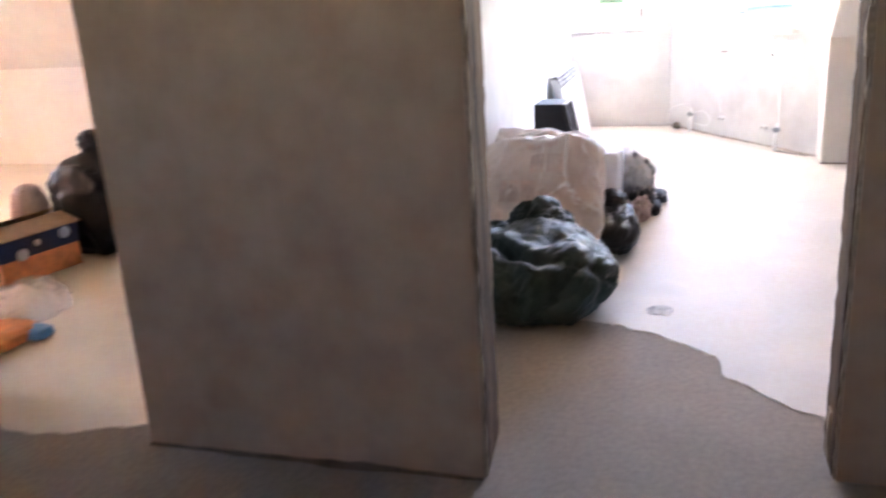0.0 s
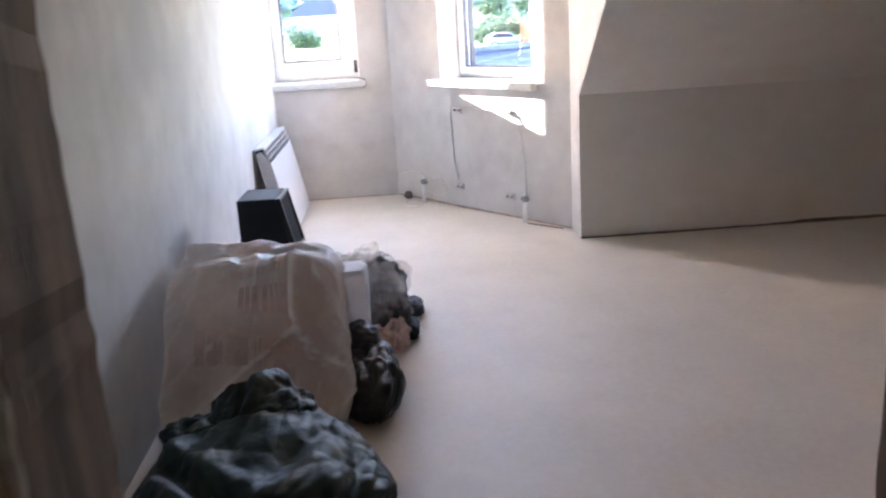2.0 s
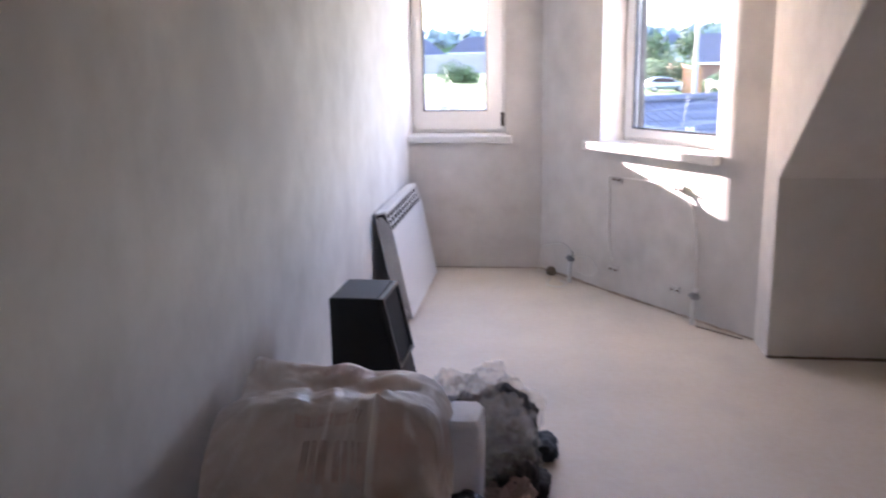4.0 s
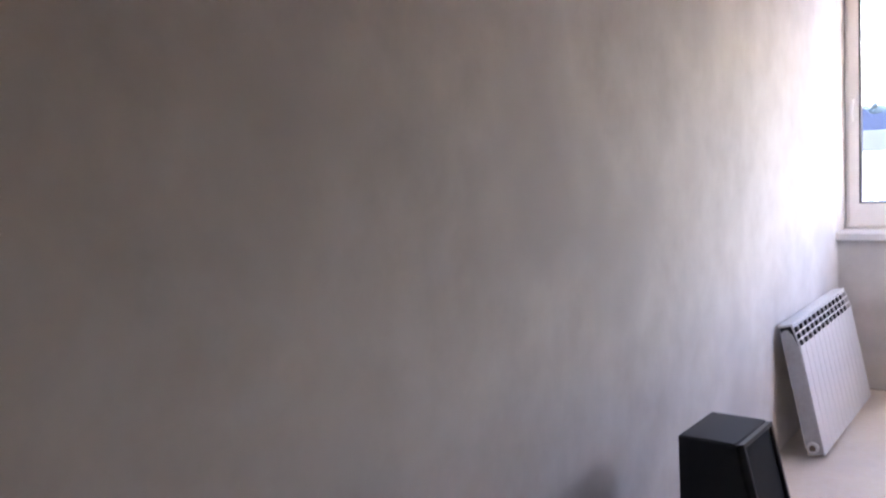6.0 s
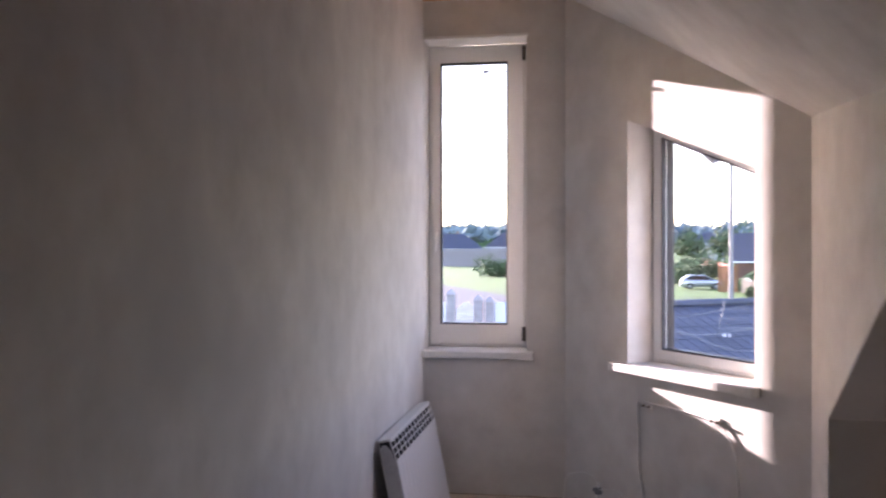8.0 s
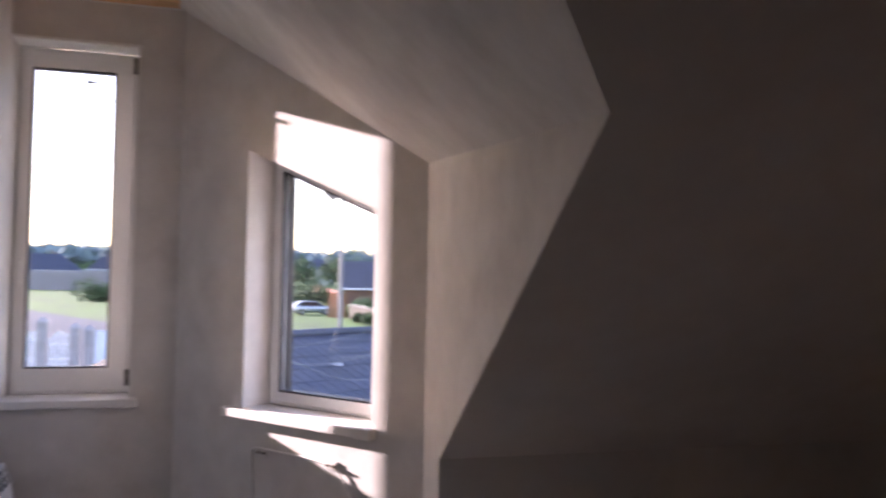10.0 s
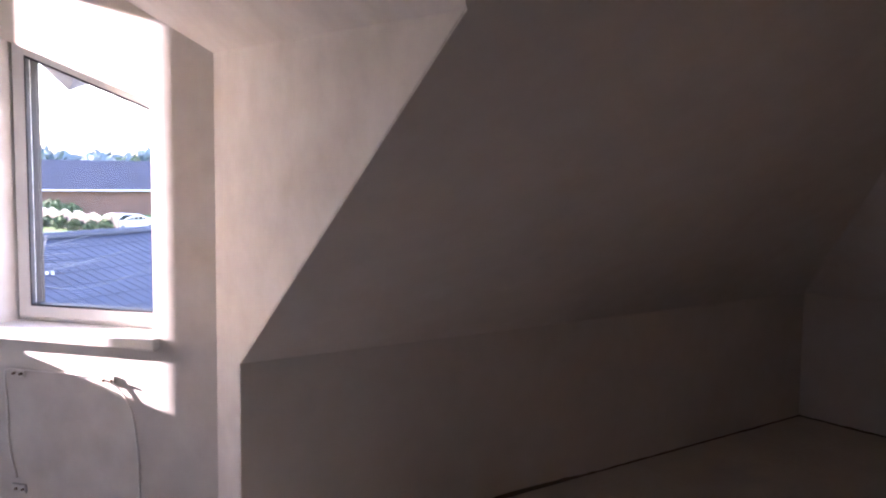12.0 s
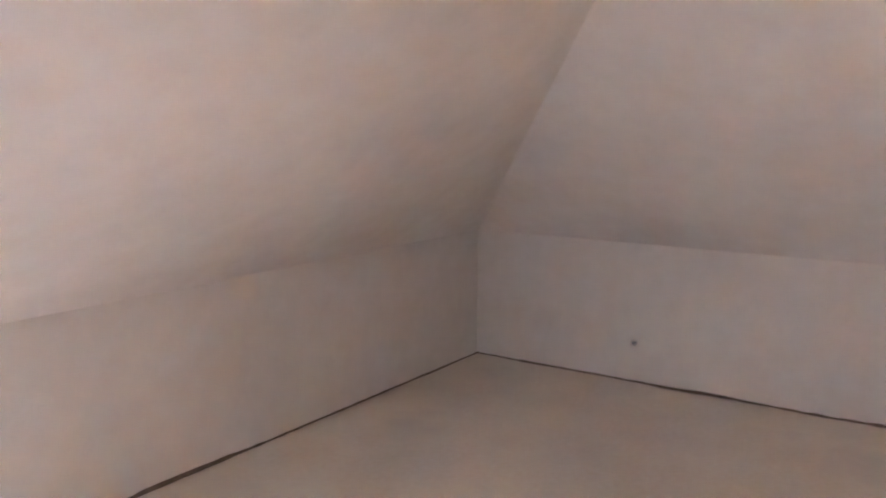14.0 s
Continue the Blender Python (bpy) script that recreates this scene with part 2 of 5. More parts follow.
# hall
block("wall_hall_east", 2.4, 2.5, -4.2, D2, 0, TOP, HALL, "plain plastered hall wall")
block("wall_hall_west", -2.5, -2.4, -4.2, D0, 0, TOP, HALL, "plain plastered hall wall")
wall_with_hole("wall_hall_south", pose(2.4, -4.1, 0, 0, 0, 180), 4.8, (TOP, TOP), [(2.0, 1.55), (2.41, 1.55), (2.41, 1.98), (2.0, 1.98)], 0.15, HALL, "plain plastered hall wall with a window opening")
block("ceiling_hall", -2.5, 2.5, -4.2, D2, TOP, TOP + 0.1, HALL, "plain plastered hall ceiling", "ceiling")
# next room
block("wall_next_knee", -6.0, -0.1, YK, YK + 0.12, 0, KZ, PUTTY_ROOF, "low cream knee wall of the next room")
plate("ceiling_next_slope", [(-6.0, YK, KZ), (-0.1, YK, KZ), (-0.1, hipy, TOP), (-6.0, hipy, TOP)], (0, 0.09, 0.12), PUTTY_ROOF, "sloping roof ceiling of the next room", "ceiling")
block("ceiling_next", -6.0, -0.1, D1, hipy, TOP, TOP + 0.1, PUTTY, "flat ceiling of the next room", "ceiling")
wall_with_hole("wall_next_west", pose(-6.0, D1, 0, 0, 0, 90), YK + 0.3 - D1, (TOP + 0.1, TOP + 0.1), [(0.8, 1.35), (1.5, 1.35), (1.5, 2.05), (0.8, 2.05)], 0.2, PUTTY, "end wall of the next room with a wide window opening")


# ---- windows ----
def glass_material():
    m = bpy.data.materials.new("window_glass")
    m.use_nodes = True
    nt = m.node_tree
    nt.nodes.clear()
    out = nt.nodes.new("ShaderNodeOutputMaterial")
    tr = nt.nodes.new("ShaderNodeBsdfTransparent")
    tr.inputs[0].default_value = (0.78, 0.80, 0.81, 1)
    gl = nt.nodes.new("ShaderNodeBsdfGlossy")
    gl.inputs["Roughness"].default_value = 0.02
    lw = nt.nodes.new("ShaderNodeLayerWeight")
    pw = nt.nodes.new("ShaderNodeMath")
    pw.operation = "POWER"
    pw.inputs[1].default_value = 4.0
    sc = nt.nodes.new("ShaderNodeMath")
    sc.operation = "MULTIPLY_ADD"
    sc.inputs[1].default_value, sc.inputs[2].default_value = 0.5, 0.035
    nt.links.new(lw.outputs["Facing"], pw.inputs[0])
    nt.links.new(pw.outputs[0], sc.inputs[0])
    mx = nt.nodes.new("ShaderNodeMixShader")
    nt.links.new(sc.outputs[0], mx.inputs[0])
    nt.links.new(tr.outputs[0], mx.inputs[1])
    nt.links.new(gl.outputs[0], mx.inputs[2])
    nt.links.new(mx.outputs[0], out.inputs[0])
    return m


GLASS = glass_material()
GASKET = material("grey_gasket", (0.05, 0.05, 0.055), 0.6, vary=0.1, bump=0.0)
LAMINATE = material("brown_laminate", (0.055, 0.042, 0.038), 0.6, vary=0.25, scale=2, fine=30, bump=0.05, stretch=(8, 8, 1))
HINGE = material("brown_hinge", (0.10, 0.085, 0.07), 0.45, vary=0.1, bump=0.0)


def inset_quad(q, d):
    """The quad of (x, z) points moved inwards by d on every side."""
    res = []
    for i in range(4):
        a, b, c = (Vector(q[k % 4]) for k in (i - 1, i, i + 1))
        u, v = (b - a).normalized(), (c - b).normalized()
        nu, nv = Vector((-u.y, u.x)), Vector((-v.y, v.x))
        p1, p2 = a + nu * d, b + nv * d
        den = u.x * v.y - u.y * v.x
        w = p2 - p1
        res.append(tuple(p1 + u * ((w.x * v.y - w.y * v.x) / den)))
    return res


def ring(outer, inner, y0, y1, m):
    bm = bmesh.new()
    r = [[bm.verts.new((p[0], y, p[1])) for p in q] for q, y in ((outer, y0), (inner, y0), (inner, y1), (outer, y1))]
    for i in range(4):
        j = (i + 1) % 4
        for k in range(4):
            a, b = r[k], r[(k + 1) % 4]
            bm.faces.new((a[i], a[j], b[j], b[i]))
    bmesh.ops.bevel(bm, geom=list(bm.edges), offset=0.003, segments=1, affect="EDGES")
    bmesh.ops.transform(bm, matrix=m, verts=bm.verts)
    return bm


def window(name, m, hole, glass, sill, depth, handle_at, hinges, outer_depth, label):
    """A window in the hole of a wall (own x along the wall, y outwards)."""
    win = tagged(new(name), label, "window", kind="structure")
    outer = inset_quad(hole, 0.004)
    frame_in = inset_quad(hole, 0.032)
    part("window_frame", ring(outer, frame_in, depth + 0.012, depth + 0.075, m), PVC, win)
    sash_out = inset_quad(frame_in, -0.012)
    sash = part("sash", ring(sash_out, glass, depth, depth + 0.06, m), PVC, win)
    part("gasket", ring(inset_quad(glass, -0.004), inset_quad(glass, 0.007), depth - 0.002, depth + 0.026, m), GASKET, sash, "thin grey rubber gasket")
    bm = bmesh.new()
    prism(bm, [(p[0], depth + 0.028, p[1]) for p in inset_quad(glass, -0.01)], (0, 0.006, 0))
    bmesh.ops.transform(bm, matrix=m, verts=bm.verts)
    pane = part("pane", bm, GLASS, sash, "clear glass pane")
    pane.visible_shadow = False
    part("outer_sash", ring(inset_quad(glass, -0.02), inset_quad(glass, 0.003), depth + 0.0345, depth + outer_depth, m), LAMINATE, sash, "brown laminated outer side of the sash")
    # handle
    hx, hz = handle_at
    bm = bmesh.new()
    box(bm, hx - 0.014, hx + 0.014, depth - 0.012, depth, hz - 0.035, hz + 0.035, 0.004)
    box(bm, hx - 0.01, hx + 0.01, depth - 0.045, depth - 0.012, hz - 0.01, hz + 0.01, 0.003)
    box(bm, hx - 0.01, hx + 0.01, depth - 0.05, depth - 0.034, hz - 0.115, hz + 0.012, 0.005)
    bmesh.ops.transform(bm, matrix=m, verts=bm.verts)
    part("handle", bm, PVC, sash, "white lever handle")
    for x, z in hinges:
        bm = bmesh.new()
        box(bm, x - 0.011, x + 0.011, depth - 0.016, depth + 0.004, z - 0.045, z + 0.045, 0.004)
        bmesh.ops.transform(bm, matrix=m, verts=bm.verts)
        part("hinge", bm, HINGE, win, "small brown hinge cover")
    x0, x1, z1 = sill
    bm = bmesh.new()
    box(bm, x0, x1, -0.052, 0.0, z1 - 0.045, z1, 0.008)
    box(bm, hole[0][0] + 0.002, hole[1][0] - 0.002, -0.01, depth + 0.012, z1 - 0.02, z1 + 0.002)
    bmesh.ops.transform(bm, matrix=m, verts=bm.verts)
    sl = part("window_sill", bm, SILLM, win, "white plastic sill with rounded nose")
    for a, b in ((x0 - 0.003, x0 + 0.012), (x1 - 0.10, x1 + 0.003)):
        if a < 0 and name == "window_1":
            continue
        bm = bmesh.new()
        box(bm, a, b, -0.055, -0.001, z1 - 0.048, z1 + 0.003, 0.008)
        bmesh.ops.transform(bm, matrix=m, verts=bm.verts)
        part("end_cap", bm, SILLM, sl, "plastic end cap")
    return win


window("window_1", M1, [(0.004, 0.884), (0.63, 0.884), (0.63, 2.79), (0.004, 2.79)], [(0.082, 1.032), (0.502, 1.032), (0.502, 2.675), (0.082, 2.675)], (0.004, 0.672, 0.884), 0.16, (0.05, 1.60),
       ((0.607, 0.975), (0.607, 2.725)), 0.066, "tall narrow white plastic window with a clear pane")
window("window_2", M2, [(0.57, 0.884), (1.425, 0.884), (1.425, 1.866), (0.57, 2.192)], [(0.656, 0.961), (1.345, 0.961), (1.345, 1.842), (0.656, 2.102)], (0.46, 1.462, 0.884), 0.16, (1.39, 1.45),
       (), 0.088, "white plastic window with a slanting head")
bm = bmesh.new()
box(bm, 0.002, 0.634, 0.001, 0.16, 2.790, 2.796)
box(bm, 0.004, 0.645, -0.012, 0.0, 2.792, 2.808, 0.003)
bmesh.ops.transform(bm, matrix=M1, verts=bm.verts)
tagged(solid(bm, "trim_window_head", PVC), "white plastic head trim of the window", "trim", kind="structure")

for x_, z_, h_ in ((0.325, 2.632, 0.010), (0.350, 2.530, 0.007)):
    clip = tagged(new("screen_clip"), "small grey metal clip on the outer window frame", "clip", "window screen clips")
    bm = bmesh.new()
    box(bm, x_ + 0.015, 0.380, 0.236, 0.242, z_ - h_, z_ + h_, 0.001, M1)
    part("blade", bm, METAL, clip)
    bm = bmesh.new()
    tube(bm, [M1 @ Vector((0.378, 0.239, z_)), M1 @ Vector((0.52, 0.239, z_))], 0.004, 8)
    part("wire", bm, METAL, clip)

# daylight guides in the two window openings (they give no light of their own)
for name_, m_, x_, z_, w_, h_ in (("window_portal", M1, 0.32, 1.85, 0.62, 1.9), ("window_portal", M2, 1.0, 1.55, 0.86, 1.3)):
    pl = bpy.data.lights.new(name_, "AREA")
    pl.shape, pl.size, pl.size_y = "RECTANGLE", w_, h_
    pl.cycles.is_portal = True
    new(name_, pl).matrix_world = m_ @ pose(x_, 0.255, z_, -90, 0, 0)

# ---- raw door jambs, gaps, stains ----
def ragged(name, x0, x1, y0, y1, z0, z1, mat, label, amp=0.006, seed=0.0, n=60, splay=0.0):
    """A long upright strip with chipped, wavering edges."""
    bm = bmesh.new()
    vs = box(bm, x0, x1, y0, y1, z0, z1)
    long_edges = [e for e in bm.edges if abs(e.verts[0].co.z - e.verts[1].co.z) > 0.01]
    bmesh.ops.subdivide_edges(bm, edges=long_edges, cuts=n, use_grid_fill=True)
    for v in bm.verts:
        p = v.co * 1.0
        k = Vector((p.x * 40 + seed, p.y * 40, p.z * 24))
        v.co.x += noise.noise(k) * amp
        v.co.x -= splay * (p.y - D0)
        v.co.y += (noise.noise(k + Vector((9, 4, 2))) + 0.5 * noise.noise(k * 3)) * amp
    return tagged(solid(bm, name, mat), label, "trim", kind="structure")


FOAM = material("dry_foam", (0.46, 0.35, 0.25), 0.9, vary=0.2, scale=10, bump=0.4)
ragged("trim_jamb_1", DL - 0.004, DL + 0.010, D0 + 0.028, D1 - 0.012, 0, 2.08, DARKWOOD, "raw dark wooden strip on the doorway reveal", 0.005, 1.0, splay=SPLAY)
ragged("trim_jamb_2", DR - 0.010, DR + 0.004, D2 + 0.028, D3 - 0.012, 0, 2.08, DARKWOOD, "raw dark wooden strip on the doorway reveal", 0.005, 5.0)
ragged("trim_jamb_3", DL - 0.004, DL + 0.009, D0 + 0.012, D0 + 0.026, 0, 2.08, FOAM, "pale chipped plaster edge of the doorway", 0.006, 11.0, splay=SPLAY)
ragged("trim_jamb_4", DL - 0.004, DL + 0.008, D1 - 0.010, D1 - 0.003, 0, 2.08, FOAM, "pale chipped plaster edge of the doorway", 0.005, 15.0, splay=SPLAY)
ragged("trim_jamb_5", DR - 0.008, DR + 0.004, D2 + 0.006, D2 + 0.016, 0, 2.08, FOAM, "pale chipped plaster edge of the doorway", 0.006, 21.0)
ragged("trim_jamb_6", DR - 0.017, DR - 0.006, D2 + 0.004, D2 + 0.035, 1.10, 1.21, FOAM, "dab of dried mounting foam on the jamb", 0.006, 31.0, 12)
ragged("trim_jamb_7", DR - 0.016, DR - 0.006, D2 + 0.08, D2 + 0.12, 0.02, 0.16, FOAM, "dab of dried mounting foam on the jamb", 0.008, 35.0, 12)
ragged("trim_jamb_8", -0.502, -0.490, D0 + 0.02, D1 - 0.02, 0, 2.08, FOAM, "pale chipped plaster edge of the doorway", 0.007, 41.0)


def gap_shade_strip(name, a, b, out, label, mat=GAP, wide=1.0):
    """A dark uneven joint or painted shade between floor and wall, from a to b, lying out into the room."""
    bm = bmesh.new()
    a, b, o = Vector(a), Vector(b), Vector(out)
    n = int((b - a).length / 0.05)
    low, high = [], []
    for i in range(n + 1):
        p = a.lerp(b, i / n)
        w = wide * (0.008 + 0.022 * max(0, noise.noise(p * 3)) + 0.006 * noise.noise(p * 17))
        h = wide * (0.007 + 0.020 * max(0, noise.noise(p * 2.6 + Vector((3, 7, 1)))) + 0.005 * noise.noise(p * 21))
        low.append(bm.verts.new(p + o * w + Vector((0, 0, 0.0062))))
        high.append((bm.verts.new(p + o * 0.003 + Vector((0, 0, 0.006 + h))), bm.verts.new(p - o * 0.002 + Vector((0, 0, 0.006)))))
    for i in range(n):
        bm.faces.new((low[i], low[i + 1], high[i + 1][0], high[i][0]))
        bm.faces.new((high[i][0], high[i + 1][0], high[i + 1][1], high[i][1]))
        bm.faces.new((low[i], high[i][1], high[i + 1][1], low[i + 1]))
    return tagged(solid(bm, name, mat), label, "trim", kind="structure")


w2n = Vector((w2d.y, -w2d.x, 0))
# along the pier's foot the strip is a shadow band painted in dark colour
gap_shade_strip("pier_base_shade", (-0.50, D0, -0.006), (DL, D0, -0.006), (0, -1, 0), "dark uneven strip of painted shade at the pier foot", GAP, 1.3)
gap_shade_strip("baseboard_gap_1", (XK, YK, 0), (XR, YK, 0), (0, -1, 0), "dark open joint between floor and knee wall", GAP, 1.15)
gap_shade_strip("baseboard_gap_2", (XR, YK, 0), (XR, 0.5, 0), (-1, 0, 0), "dark open joint between floor and knee wall", GAP, 1.15)
gap_shade_strip("baseboard_gap_3", W2A, W2B, w2n, "brown crumbling joint between floor and bay wall", GAP_PALE, 1.2)
gap_shade_strip("baseboard_gap_4", (0.0, Y1, 0), (XW, Y1, 0), (0, -1, 0), "thin brown joint between floor and end wall", GAP_PALE, 0.7)

STAIN = material("damp_stain", (0.62, 0.58, 0.53), 0.75, vary=0.2, scale=30, bump=0.05)


def stain(name, x, y, rx, ry, seed, label):
    bm = bmesh.new()
    pts = []
    for i in range(36):
        a = i * math.tau / 36
        k = 1 + 0.25 * noise.noise(Vector((math.cos(a) * 1.5, math.sin(a) * 1.5, seed)))
        pts.append((x + rx * k * math.cos(a), y + ry * k * math.sin(a), 0.0045))
    prism(bm, pts, (0, 0, 0.0015))
    return tagged(solid(bm, name, STAIN), label, "stain", kind="structure")


stain("floor_stain_1", 0.988, 1.70, 0.055, 0.05, 0.3, "round grey damp spot on the levelled floor")

# ---- fittings on the bay wall ----
CABLE = material("white_cable", (0.82, 0.81, 0.78), 0.5, vary=0.03, bump=0.0)
SOCKET = material("socket_grey", (0.70, 0.69, 0.66), 0.6, vary=0.15, scale=20)


def curve_points(ctrl, n=12):
    """A smooth line through control points (Catmull-Rom)."""
    c = [Vector(p) for p in ctrl]
    c = [c[0] * 2 - c[1]] + c + [c[-1] * 2 - c[-2]]
    out = []
    for i in range(1, len(c) - 2):
        for k in range(n):
            t = k / n
            out.append(0.5 * ((2 * c[i]) + (c[i + 1] - c[i - 1]) * t + (2 * c[i - 1] - 5 * c[i] + 4 * c[i + 1] - c[i + 2]) * t * t + (3 * c[i] - c[i - 1] - 3 * c[i + 1] + c[i + 2]) * t ** 3))
    out.append(c[-2])
    return out


def on_bay(s, z, out=0.0):
    return M2 @ Vector((s, -out, z))


def socket_box(s, z, label):
    e = tagged(new("radiator_bracket"), label, "bracket", "brackets under the window")
    bm = bmesh.new()
    box(bm, s - 0.04, s + 0.035, -0.012, 0.0, z - 0.02, z + 0.02, 0.003, M2)
    part("plate", bm, SOCKET, e)
    for k in (-0.014, 0.024):
        bm = bmesh.new()
        tube(bm, [on_bay(s + k, z, 0.008), on_bay(s + k, z, 0.028 if z > 0.5 else 0.022)], 0.006)
        part("pin", bm, GAP, e, "dark metal pin")
    return e


socket_box(0.728, 0.682, "grey radiator bracket with two dark pins on bare wall")
socket_box(1.20, 0.686, "grey radiator bracket with two dark pins in the sun")
socket_box(0.717, 0.152, "grey radiator bracket with two dark pins near the floor")
socket_box(1.206, 0.142, "grey radiator bracket with two dark pins near the floor")


def pipe_stub(s, label):
    e = tagged(new("pipe_stub"), label, "pipe", "heating pipe stubs")
    bm = bmesh.new()
    tube(bm, [on_bay(s, 0.0, 0.06), on_bay(s, 0.10, 0.06), on_bay(s + 0.004, 0.15, 0.055)], 0.013, 12)
    part("pipe", bm, PVC, e, "white plastic pipe", True)
    bm = bmesh.new()
    tube(bm, [on_bay(s + 0.004, 0.14, 0.056), on_bay(s + 0.004, 0.175, 0.056)], 0.019, 8)
    tube(bm, [on_bay(s - 0.03, 0.155, 0.056), on_bay(s + 0.03, 0.155, 0.056)], 0.011, 8)
    part("fitting", bm, METAL, e, "grey metal pipe fitting")
    bm = bmesh.new()
    tube(bm, [on_bay(s + 0.004, 0.175, 0.056), on_bay(s + 0.008, 0.20, 0.05)], 0.012, 8)
    part("cap", bm, PVC, e, "white cap")
    return e


pipe_stub(0.376, "white heating pipe stub rising from the floor")
pipe_stub(1.387, "white heating pipe stub rising from the floor")


def cable(ctrl, r, label, mat=None):
    bm = tube(bmesh.new(), curve_points(ctrl), r, 6)
    return tagged(solid(bm, "cable", mat or CABLE, smooth=True), label, "cable")


cable([on_bay(0.70, 0.20, 0.006), on_bay(0.665, 0.35, 0.006), on_bay(0.66, 0.55, 0.006), on_bay(0.655, 0.66, 0.008), on_bay(0.68, 0.70, 0.012), on_bay(0.80, 0.700, 0.010), on_bay(1.0, 0.700, 0.008),
       on_bay(1.16, 0.69, 0.010), on_bay(1.25, 0.66, 0.012), on_bay(1.32, 0.56, 0.010), on_bay(1.345, 0.38, 0.008), on_bay(1.35, 0.22, 0.008), on_bay(1.375, 0.13, 0.03)], 0.0048, "thin white cable looped along the bare wall")
cable([on_bay(0.377, 0.19, 0.05), on_bay(0.30, 0.22, 0.03), on_bay(0.18, 0.21, 0.02), on_bay(0.05, 0.16, 0.02), on_bay(0.03, 0.06, 0.03), on_bay(0.06, 0.012, 0.06)], 0.004, "thin white cable hanging to the floor")
cable([on_bay(0.40, 0.17, 0.06), on_bay(0.52, 0.19, 0.03), on_bay(0.60, 0.12, 0.03), on_bay(0.52, 0.07, 0.03), on_bay(0.42, 0.09, 0.05)], 0.0035, "thin white cable in a loose loop")
cable([on_bay(0.24, 0.012, 0.10), on_bay(0.36, 0.012, 0.22), on_bay(0.45, 0.012, 0.20), on_bay(0.42, 0.012, 0.12), on_bay(0.33, 0.012, 0.10)], 0.004, "thin white cable curled on the floor")
cable([on_bay(1.44, 0.012, 0.09), on_bay(1.55, 0.012, 0.07), on_bay(1.70, 0.012, 0.05)], 0.004, "thin dark cable lying along the wall", GAP)

bm = bmesh.new()
bmesh.ops.create_icosphere(bm, subdivisions=3, radius=0.032)
for v in bm.verts:
    v.co *= 1 + 0.2 * noise.noise(v.co * 40)
    v.co.z = max(v.co.z, -0.024)
bmesh.ops.translate(bm, verts=bm.verts, vec=on_bay(0.18, 0.031, 0.05))
tagged(solid(bm, "debris_lump", GAP, smooth=True), "dark brown lump of debris by the wall", "debris")

bm = tube(bmesh.new(), [(XR + 0.005, 3.41, 0.247), (XR - 0.03, 3.41, 0.250)], 0.006)
tube(bm, [(XR - 0.03, 3.41, 0.250), (XR - 0.034, 3.41, 0.250)], 0.014, 10)
tagged(solid(bm, "wall_nail", METAL), "small nail stuck in the knee wall", "nail")

# ---- things along the partition ----
RAD_WHITE = material("radiator_enamel", (0.80, 0.80, 0.79), 0.35, vary=0.03, bump=0.02)
RAD_CELL_SHADE = material("radiator_cell_shade", (0.022, 0.022, 0.025), 0.7, vary=0.1, bump=0.0)
# greyer copy of the enamel, so the end's shade is in its colour
RAD_SHADED = material("radiator_shaded_side", (0.60, 0.60, 0.60), 0.45, vary=0.08, bump=0.03)


